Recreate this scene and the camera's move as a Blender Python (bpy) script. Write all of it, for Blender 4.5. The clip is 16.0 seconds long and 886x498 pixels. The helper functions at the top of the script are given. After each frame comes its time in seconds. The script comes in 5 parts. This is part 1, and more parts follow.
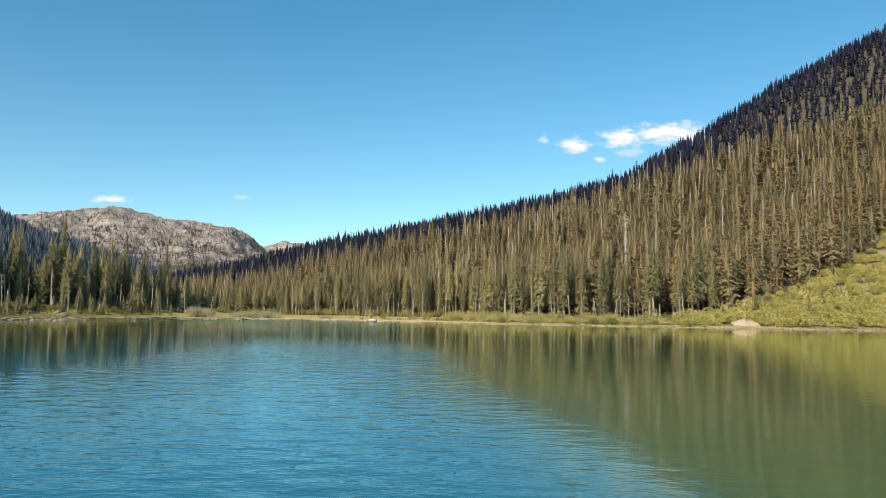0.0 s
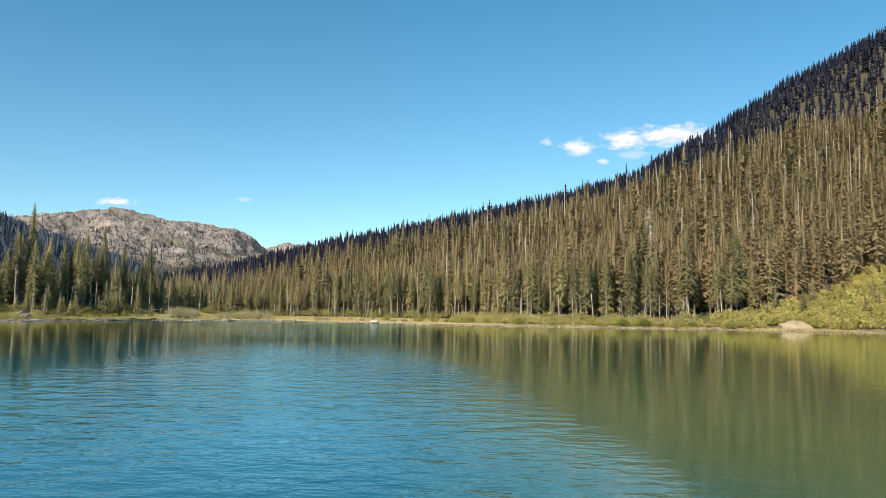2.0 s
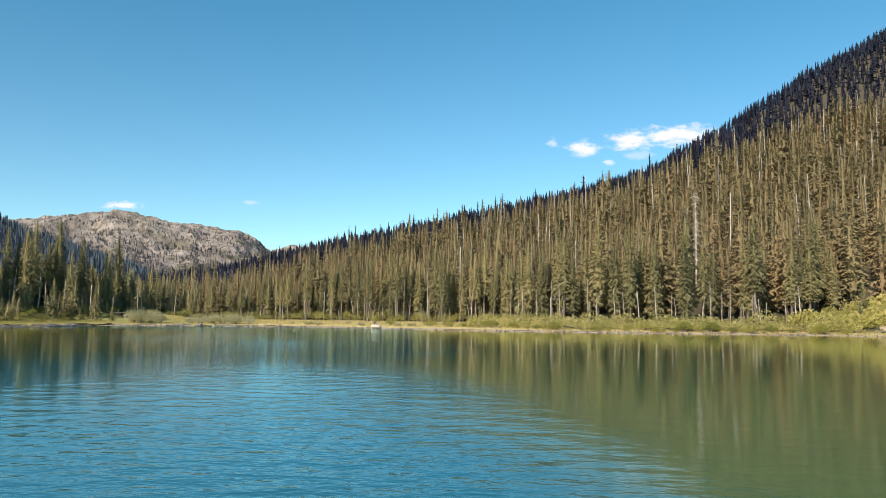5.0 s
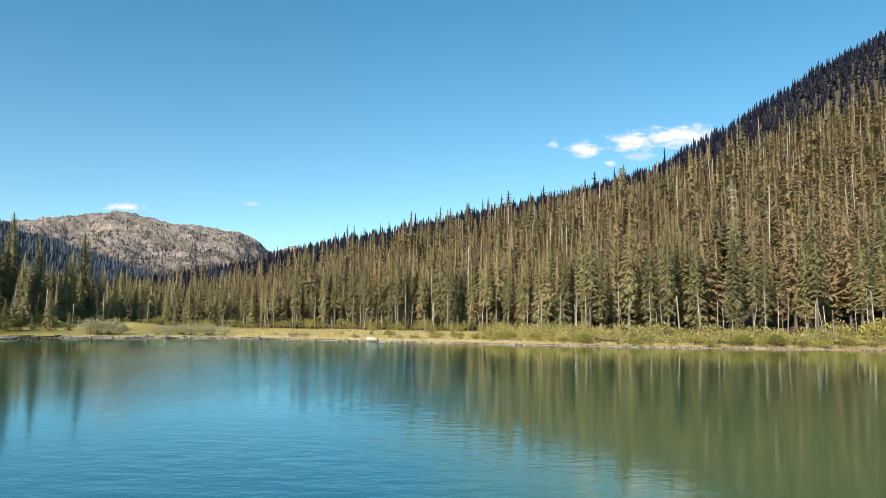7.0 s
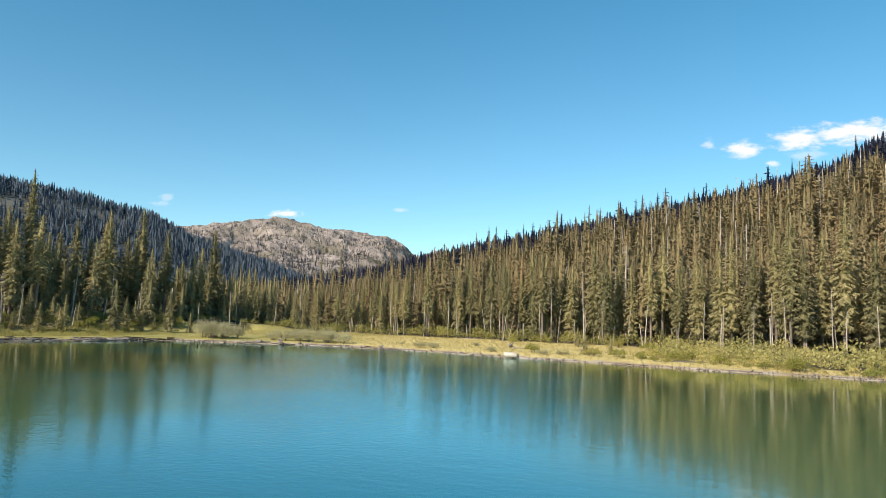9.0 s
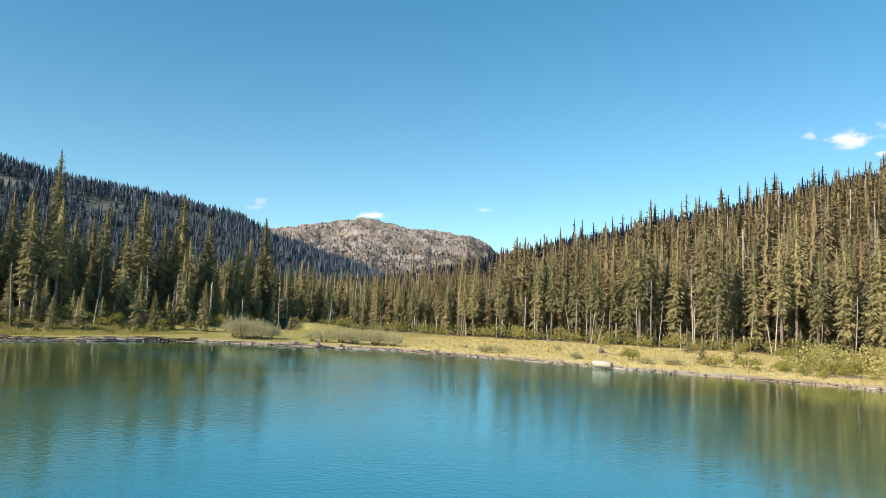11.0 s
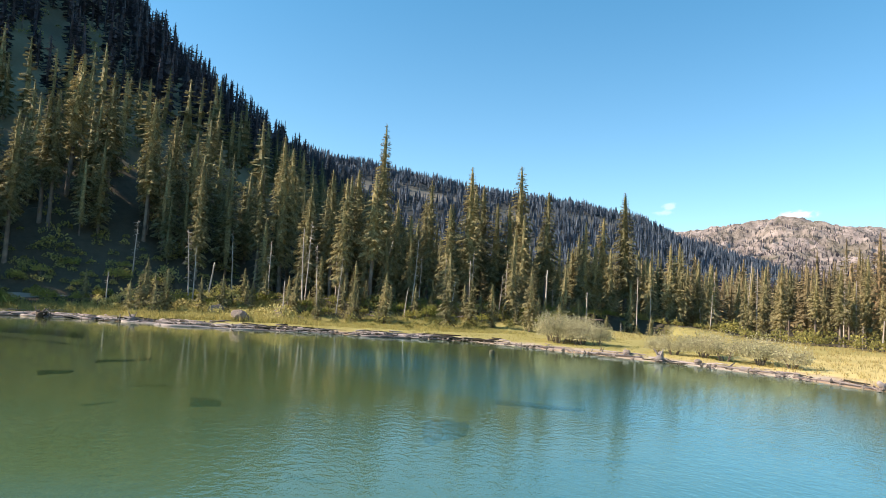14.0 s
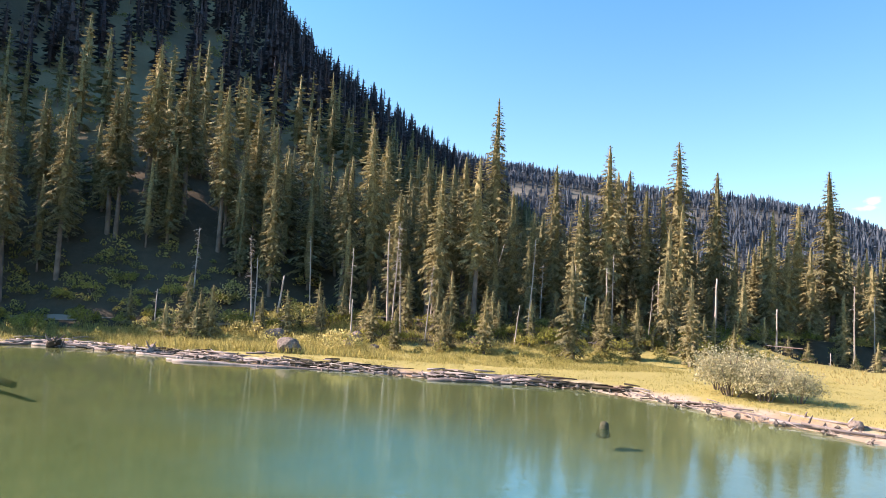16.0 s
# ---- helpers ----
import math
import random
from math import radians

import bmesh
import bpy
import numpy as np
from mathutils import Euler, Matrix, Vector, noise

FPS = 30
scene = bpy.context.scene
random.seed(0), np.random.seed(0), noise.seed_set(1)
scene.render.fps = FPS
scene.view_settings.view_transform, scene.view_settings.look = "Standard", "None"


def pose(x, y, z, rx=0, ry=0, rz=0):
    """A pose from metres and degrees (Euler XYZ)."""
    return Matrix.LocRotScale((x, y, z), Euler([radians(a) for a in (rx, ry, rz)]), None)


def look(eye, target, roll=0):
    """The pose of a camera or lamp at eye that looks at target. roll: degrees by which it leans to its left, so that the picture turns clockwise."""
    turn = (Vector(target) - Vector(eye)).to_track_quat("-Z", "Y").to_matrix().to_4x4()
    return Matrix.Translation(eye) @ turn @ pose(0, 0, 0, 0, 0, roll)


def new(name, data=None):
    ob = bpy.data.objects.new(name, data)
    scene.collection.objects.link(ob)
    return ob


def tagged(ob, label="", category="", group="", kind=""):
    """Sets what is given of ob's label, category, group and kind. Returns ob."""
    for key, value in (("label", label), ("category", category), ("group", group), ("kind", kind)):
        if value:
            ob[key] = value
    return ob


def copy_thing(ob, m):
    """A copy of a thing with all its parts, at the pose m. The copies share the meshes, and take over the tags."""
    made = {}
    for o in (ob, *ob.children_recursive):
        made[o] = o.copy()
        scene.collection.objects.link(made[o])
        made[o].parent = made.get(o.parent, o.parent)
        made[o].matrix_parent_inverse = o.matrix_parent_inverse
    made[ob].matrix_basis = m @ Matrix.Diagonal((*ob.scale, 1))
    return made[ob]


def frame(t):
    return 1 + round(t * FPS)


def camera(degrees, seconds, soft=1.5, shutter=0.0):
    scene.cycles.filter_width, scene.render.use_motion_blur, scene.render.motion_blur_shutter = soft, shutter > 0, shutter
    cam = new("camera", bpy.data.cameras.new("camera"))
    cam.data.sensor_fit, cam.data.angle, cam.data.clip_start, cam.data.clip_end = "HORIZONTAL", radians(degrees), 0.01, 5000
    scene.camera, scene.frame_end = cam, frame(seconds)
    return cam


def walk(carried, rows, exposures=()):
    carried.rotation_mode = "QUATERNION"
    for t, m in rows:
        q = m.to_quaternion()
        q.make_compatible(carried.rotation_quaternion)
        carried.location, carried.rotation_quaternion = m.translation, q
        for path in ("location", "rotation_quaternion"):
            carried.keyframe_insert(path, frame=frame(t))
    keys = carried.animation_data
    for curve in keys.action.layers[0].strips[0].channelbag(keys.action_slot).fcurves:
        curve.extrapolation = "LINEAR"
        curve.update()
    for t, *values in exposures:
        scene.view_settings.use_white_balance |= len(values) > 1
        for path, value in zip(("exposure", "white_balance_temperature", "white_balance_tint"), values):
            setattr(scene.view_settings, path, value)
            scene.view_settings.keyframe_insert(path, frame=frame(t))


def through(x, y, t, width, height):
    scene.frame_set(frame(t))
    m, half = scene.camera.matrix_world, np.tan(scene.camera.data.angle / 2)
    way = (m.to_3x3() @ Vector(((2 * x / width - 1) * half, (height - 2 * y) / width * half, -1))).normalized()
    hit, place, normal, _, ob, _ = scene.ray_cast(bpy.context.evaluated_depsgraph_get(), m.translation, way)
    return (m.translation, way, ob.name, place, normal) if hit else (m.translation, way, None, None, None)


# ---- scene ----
cam = camera(65.5, 16.0, soft=0.85)
PATH = [
    (0, (2.896, 0.999, 4.382), (2.737, 2.986, 4.543), 0.8),
    (0.5, (2.344, 5.46, 4.262), (2.18, 7.447, 4.424), 0.8),
    (1, (1.56, 9.935, 4.189), (1.396, 11.921, 4.353), 0.7),
    (1.5, (0.752, 14.343, 4.047), (0.586, 16.329, 4.212), 0.8),
    (2, (0.005, 18.776, 3.834), (-0.163, 20.762, 4.001), 0.8),
    (2.5, (-0.582, 23.12, 3.695), (-0.754, 25.105, 3.864), 0.8),
    (3, (-1.044, 27.493, 3.486), (-1.22, 29.478, 3.656), 0.7),
    (3.5, (-1.707, 31.902, 3.313), (-1.886, 33.887, 3.484), 0.8),
    (4, (-2.583, 36.471, 3.268), (-2.763, 38.456, 3.44), 0.7),
    (6.3, (-5.83, 58.106, 4.393), (-6.018, 60.09, 4.566), 0.5),
    (6.5, (-6.135, 59.96, 4.449), (-6.323, 61.943, 4.623), 0.5),
    (7, (-6.905, 64.698, 4.844), (-7.094, 66.682, 5.02), 0.5),
    (7.5, (-7.707, 69.337, 5.232), (-7.896, 71.32, 5.408), 0.6),
    (8, (-8.601, 73.822, 5.385), (-8.929, 75.787, 5.563), 0.8),
    (8.2, (-8.889, 75.658, 5.415), (-9.343, 77.598, 5.592), 1.1),
    (10.3, (-12.363, 95.251, 5.063), (-13.049, 97.121, 5.244), 2.0),
    (10.5, (-12.828, 97.135, 5.046), (-13.555, 98.989, 5.223), 1.9),
    (11, (-14.2, 101.866, 4.93), (-15.026, 103.679, 5.104), 2.0),
    (11.5, (-15.648, 106.584, 4.781), (-16.567, 108.352, 4.953), 2.2),
    (12, (-17.434, 111.238, 4.536), (-18.447, 112.954, 4.705), 2.1),
    (12.5, (-19.312, 115.858, 4.298), (-20.516, 117.446, 4.464), 2.4),
    (13, (-21.333, 120.438, 4.14), (-22.709, 121.881, 4.299), 2.7),
    (13.5, (-23.697, 124.708, 4.08), (-25.214, 126.003, 4.229), 3.0),
    (14, (-26.436, 128.819, 3.874), (-28.122, 129.885, 4.012), 3.3),
    (14.5, (-29.449, 132.845, 3.729), (-31.291, 133.613, 3.854), 3.5),
    (15, (-32.621, 136.818, 3.646), (-34.516, 137.446, 3.768), 3.3),
    (15.5, (-36.424, 139.914, 4.18), (-38.319, 140.542, 4.306), 3.1),
    (16, (-40.798, 142.684, 5.255), (-42.691, 143.313, 5.387), 2.9),
]
EXPOSURES = [(0, 0.50, 6650, 12), (8, 0.55, 6650, 12), (11, 0.60, 6700, 13), (13, 0.76, 6750, 15), (14.5, 1.12, 6850, 26), (16, 1.40, 6950, 34)]
walk(cam, [(t, look(eye, target, roll)) for t, eye, target, roll in PATH], EXPOSURES)

# ---- world, sun, exposure ----
SUN_AZ, SUN_EL = -154.0, 34.0          # degrees from +y towards +x, and above the horizon
world = bpy.data.worlds.new("sky")
scene.world = world
world.use_nodes = True
wn, wl = world.node_tree.nodes, world.node_tree.links
sky = wn.new("ShaderNodeTexSky")
sky.sky_type, sky.sun_disc = "NISHITA", False
sky.sun_elevation, sky.sun_rotation = radians(SUN_EL), radians(SUN_AZ)
sky.altitude, sky.air_density, sky.dust_density, sky.ozone_density = 1800, 1.0, 0.25, 1.4
wn["Background"].inputs["Strength"].default_value = 0.109


def wnode(kind, *values):
    n = wn.new("ShaderNode" + kind)
    for k, v in enumerate(values):
        if isinstance(v, bpy.types.NodeSocket):
            wl.new(v, n.inputs[k])
        elif v is not None:
            n.inputs[k].default_value = v
    return n


def wmath(op, a, b=0.0):
    n = wnode("Math", a, b)
    n.operation = op
    return n.outputs[0]


# small fair-weather clouds, by their bearing (x / y) and height (z / y) in the sky
way = wnode("SeparateXYZ", wnode("TexCoord").outputs["Generated"]).outputs
ahead = wmath("MAXIMUM", way[1], 0.02)
cu, cv = wmath("DIVIDE", way[0], ahead), wmath("DIVIDE", way[2], ahead)
spot = wnode("CombineXYZ", wmath("MULTIPLY", cu, 1.0), wmath("MULTIPLY", cv, 2.2), 0.0).outputs[0]
puff = wn.new("ShaderNodeTexNoise")
wl.new(spot, puff.inputs["Vector"])
puff.inputs["Scale"].default_value, puff.inputs["Detail"].default_value, puff.inputs["Roughness"].default_value = 38.0, 7.0, 0.62
cover = None
for uc, vc, a, c, thick in ((0.245, 0.251, 0.062, 0.013, 1.0), (0.182, 0.246, 0.030, 0.013, 1.0), (0.110, 0.234, 0.019, 0.010, 0.95), (0.067, 0.242, 0.008, 0.007, 0.5),
                            (0.147, 0.214, 0.007, 0.004, 0.7), (0.185, 0.223, 0.022, 0.006, 0.35), (-0.588, 0.154, 0.026, 0.0055, 0.9), (-0.385, 0.157, 0.012, 0.003, 0.35),
                            (-0.825, 0.186, 0.014, 0.006, 0.3), (-0.84, 0.175, 0.018, 0.004, 0.25)):
    dx = wmath("DIVIDE", wmath("SUBTRACT", cu, uc), a)
    dz = wmath("DIVIDE", wmath("SUBTRACT", cv, vc), c)
    near = wmath("SQRT", wmath("ADD", wmath("MULTIPLY", dx, dx), wmath("MULTIPLY", dz, dz)))
    ragged = wmath("ADD", near, wmath("MULTIPLY", wmath("SUBTRACT", puff.outputs["Fac"], 0.5), 3.2))
    soft_edge = wnode("MapRange", ragged, 1.45, 0.25, 0.0, 1.0)
    soft_edge.interpolation_type = "SMOOTHSTEP"
    mask = wmath("MULTIPLY", soft_edge.outputs[0], thick)
    cover = mask if cover is None else wmath("MAXIMUM", cover, mask)
hue = wnode("Mix")
hue.data_type, hue.blend_type = "RGBA", "MULTIPLY"
hue.inputs[0].default_value = 1.0
wl.new(sky.outputs["Color"], hue.inputs[6])
height = wnode("MapRange", way[2], 0.02, 0.42, 0.0, 1.0).outputs[0]
cast = wnode("Mix")
cast.data_type = "RGBA"
wl.new(height, cast.inputs[0])
cast.inputs[6].default_value, cast.inputs[7].default_value = (0.80, 1.02, 0.97, 1), (0.45, 1.10, 1.12, 1)
wl.new(cast.outputs[2], hue.inputs[7])
white = wnode("Mix")
white.data_type = "RGBA"
wl.new(cover, white.inputs[0])
wl.new(hue.outputs[2], white.inputs[6])
white.inputs[7].default_value = (6.4, 6.6, 6.7, 1)
wl.new(white.outputs[2], wn["Background"].inputs["Color"])

sun_data = bpy.data.lights.new("sun", "SUN")
sun_data.energy, sun_data.angle, sun_data.color = 4.6, radians(0.53), (1.0, 0.885, 0.715)
sun = new("sun", sun_data)
sun_to = Vector((math.sin(radians(SUN_AZ)) * math.cos(radians(SUN_EL)), math.cos(radians(SUN_AZ)) * math.cos(radians(SUN_EL)), math.sin(radians(SUN_EL))))
sun.matrix_world = look(sun_to * 100, (0, 0, 0))

# ---- materials ----


class Nodes:
    """A small wrapper to write node materials briefly."""

    def __init__(self, name):
        self.mat = bpy.data.materials.new(name)
        self.mat.use_nodes = True
        self.nt = self.mat.node_tree
        self.nt.nodes.clear()
        self.out = self.nt.nodes.new("ShaderNodeOutputMaterial")

    def add(self, kind, **inputs):
        n = self.nt.nodes.new("ShaderNode" + kind)
        for key, value in inputs.items():
            self.set(n, key, value)
        return n

    def set(self, n, key, value):
        key = int(key[1:]) if key[0] == "i" and key[1:].isdigit() else key
        if isinstance(value, bpy.types.NodeSocket):
            self.nt.links.new(value, n.inputs[key])
        else:
            n.inputs[key].default_value = value

    def noise(self, scale, detail=4.0, rough=0.55, vec=None, dims="3D"):
        n = self.add("TexNoise", Scale=scale, Detail=detail, Roughness=rough)
        n.noise_dimensions = dims
        if vec is not None:
            self.nt.links.new(vec, n.inputs["Vector"])
        return n.outputs["Fac"]

    def ramp(self, fac, stops):
        n = self.add("ValToRGB", Fac=fac)
        e = n.color_ramp.elements
        while len(e) < len(stops):
            e.new(0.5)
        for k, (p, c) in enumerate(stops):
            e[k].position = p
            e[k].color = (*c, 1) if len(c) == 3 else c
        return n.outputs["Color"]

    def mix(self, fac, a, b, mode="MIX"):
        n = self.nt.nodes.new("ShaderNodeMix")
        n.data_type, n.blend_type = "RGBA", mode
        for k, v in ((0, fac), (6, a), (7, b)):
            if isinstance(v, bpy.types.NodeSocket):
                self.nt.links.new(v, n.inputs[k])
            elif k == 0:
                n.inputs[k].default_value = v
            else:
                n.inputs[k].default_value = (*v, 1) if len(v) == 3 else v
        return n.outputs[2]

    def math(self, op, a, b=0.0, clamp=False):
        n = self.nt.nodes.new("ShaderNodeMath")
        n.operation, n.use_clamp = op, clamp
        for k, v in ((0, a), (1, b)):
            if isinstance(v, bpy.types.NodeSocket):
                self.nt.links.new(v, n.inputs[k])
            else:
                n.inputs[k].default_value = v
        return n.outputs[0]

    def range(self, v, a, b, c=0.0, d=1.0):
        n = self.add("MapRange", i0=v, i1=a, i2=b, i3=c, i4=d)
        return n.outputs[0]

    def pos(self, sx=1.0, sy=1.0, sz=1.0, own=False):
        if own:
            v = self.add("TexCoord").outputs["Object"]
        else:
            v = self.add("NewGeometry").outputs["Position"]
        if (sx, sy, sz) == (1.0, 1.0, 1.0):
            return v
        m = self.add("Mapping", Vector=v)
        m.inputs["Scale"].default_value = (sx, sy, sz)
        return m.outputs["Vector"]

    def attr(self, name):
        n = self.nt.nodes.new("ShaderNodeAttribute")
        n.attribute_name = name
        return n.outputs["Fac"]

    def bump(self, height, strength, distance):
        return self.add("Bump", Height=height, Strength=strength, Distance=distance).outputs["Normal"]

    def principled(self, color, rough=0.8, normal=None, spec=0.3):
        n = self.add("BsdfPrincipled", Roughness=rough)
        self.set(n, "Base Color", color if isinstance(color, bpy.types.NodeSocket) else (*color, 1))
        n.inputs["Specular IOR Level"].default_value = spec
        if normal is not None:
            self.nt.links.new(normal, n.inputs["Normal"])
        return n

    def done(self, shader):
        self.nt.links.new(shader.outputs[0], self.out.inputs["Surface"])
        return self.mat


def foliage_material(name, dark, mid, light, dry, dry_share, through=0.22, random_socket=None):
    """Needles or leaves: one tone a tree (tint), a patchy change of tone over the slope, and some light let through."""
    n = Nodes(name)
    tint = n.attr("tint") if random_socket is None else n.add("ObjectInfo").outputs["Random"]
    isle = n.add("NewGeometry").outputs["Random Per Island"]
    col = n.ramp(n.math("ADD", n.math("MULTIPLY", tint, 0.7), n.math("MULTIPLY", isle, 0.3)), ((0.0, dark), (0.5, mid), (1.0, light)))
    patch = n.noise(0.035, 3, 0.6, n.pos())
    own = n.math("FRACT", n.math("MULTIPLY", tint, 7.3))
    dryness = n.range(n.math("ADD", n.math("MULTIPLY", patch, 0.8), n.math("MULTIPLY", own, 0.5)), 1.0 - dry_share, 1.18 - dry_share)
    col = n.mix(n.math("MULTIPLY", dryness, 0.5), col, dry)
    fine = n.noise(4.5, 3, 0.75, n.pos())
    col = n.mix(0.8, col, n.ramp(fine, ((0.34, (0.42, 0.42, 0.42)), (0.64, (1.45, 1.45, 1.45)))), "MULTIPLY")
    p = n.principled(col, 0.7, spec=0.1)
    t = n.add("BsdfTranslucent")
    n.set(t, "Color", col)
    m = n.add("MixShader", i0=through)
    n.nt.links.new(p.outputs[0], m.inputs[1])
    n.nt.links.new(t.outputs[0], m.inputs[2])
    return n.done(m)


def bark_material(name, a, b, scale=6.0, rough=0.85):
    n = Nodes(name)
    v = n.pos(1, 1, 0.18)
    col = n.mix(n.noise(scale, 5, 0.65, v), a, b)
    blotch = n.noise(0.9, 3, 0.6, n.pos())
    col = n.mix(n.range(blotch, 0.35, 0.75), col, tuple(0.55 * c for c in a))
    return n.done(n.principled(col, rough, n.bump(n.noise(scale * 3, 4, 0.6, v), 0.5, 0.03)))


def wood_material(name, a, b, stain):
    """Bleached driftwood, with grain along the log."""
    n = Nodes(name)
    v = n.pos(0.5, 7.0, 7.0, own=True)
    rnd = n.add("ObjectInfo").outputs["Random"]
    col = n.mix(n.noise(2.2, 5, 0.65, v), a, b)
    isle = n.add("NewGeometry").outputs["Random Per Island"]
    col = n.mix(n.range(n.math("ADD", n.math("MULTIPLY", rnd, 0.5), n.math("MULTIPLY", isle, 0.6)), 0.35, 0.95, 0.0, 0.9), col, stain)
    col = n.mix(n.range(n.noise(0.8, 3, 0.6, n.pos()), 0.52, 0.72), col, stain)
    col = n.mix(n.range(n.noise(0.33, 2, 0.5, n.pos()), 0.58, 0.68, 0.0, 0.35), col, (0.15, 0.085, 0.060))
    return n.done(n.principled(col, 0.85, n.bump(n.noise(5, 4, 0.6, v), 0.6, 0.02)))


def ground_material():
    """Gravel beach, meadow grass, forest floor and lake bed, told apart by slope-free attributes of the sheet."""
    n = Nodes("ground")
    p = n.pos()
    shore, grass = n.attr("shore"), n.attr("grass")
    grain = n.noise(4.0, 6, 0.7, p)
    patch = n.noise(0.12, 4, 0.6, p)
    clump = n.noise(1.1, 5, 0.65, p)
    gravel = n.mix(grain, (0.30, 0.25, 0.19), (0.58, 0.51, 0.41))
    gravel = n.mix(n.range(n.noise(0.7, 4, 0.6, p), 0.56, 0.72), gravel, (0.20, 0.13, 0.08))
    gravel = n.mix(n.range(n.noise(0.16, 3, 0.6, p), 0.45, 0.6, 0.0, 0.65), gravel, (0.36, 0.235, 0.130))
    meadow = n.ramp(n.math("ADD", n.math("MULTIPLY", patch, 0.6), n.math("MULTIPLY", clump, 0.4)),
                    ((0.25, (0.42, 0.345, 0.135)), (0.5, (0.59, 0.485, 0.205)), (0.72, (0.68, 0.560, 0.265))))
    fresh = n.mix(n.math("ADD", n.math("MULTIPLY", patch, 0.5), n.math("MULTIPLY", clump, 0.5)), (0.27, 0.250, 0.086), (0.43, 0.380, 0.145))
    meadow = n.mix(n.attr("fresh"), meadow, fresh)
    floor = n.mix(clump, (0.054, 0.049, 0.035), (0.116, 0.098, 0.068))
    slope = n.mix(n.math("ADD", n.math("MULTIPLY", patch, 0.5), n.math("MULTIPLY", clump, 0.5)), (0.17, 0.150, 0.090), (0.31, 0.270, 0.165))
    floor = n.mix(n.attr("turf"), floor, slope)
    # far valley hill: floor tinted blue-grey for the haze of distance
    floor = n.mix(n.attr("haze_floor"), floor, n.mix(clump, (0.046, 0.056, 0.058), (0.084, 0.092, 0.086)))
    floor = n.mix(n.attr("heath"), floor, n.mix(clump, (0.19, 0.188, 0.155), (0.31, 0.298, 0.240)))
    land = n.mix(grass, floor, meadow)
    bed = n.mix(n.noise(0.35, 5, 0.65, p), (0.105, 0.130, 0.070), (0.235, 0.245, 0.15))
    edge = n.math("ADD", shore, n.range(n.noise(0.45, 4, 0.6, p), 0.2, 0.8, -1.3, 1.3))
    col = n.mix(n.range(edge, 1.6, 3.0), gravel, land)
    col = n.mix(n.range(shore, -0.6, -0.05), bed, col)
    nor = n.bump(n.math("ADD", n.math("MULTIPLY", grain, 0.3), clump), 0.8, 0.18)
    return n.done(n.principled(col, 0.93, nor, 0.15))


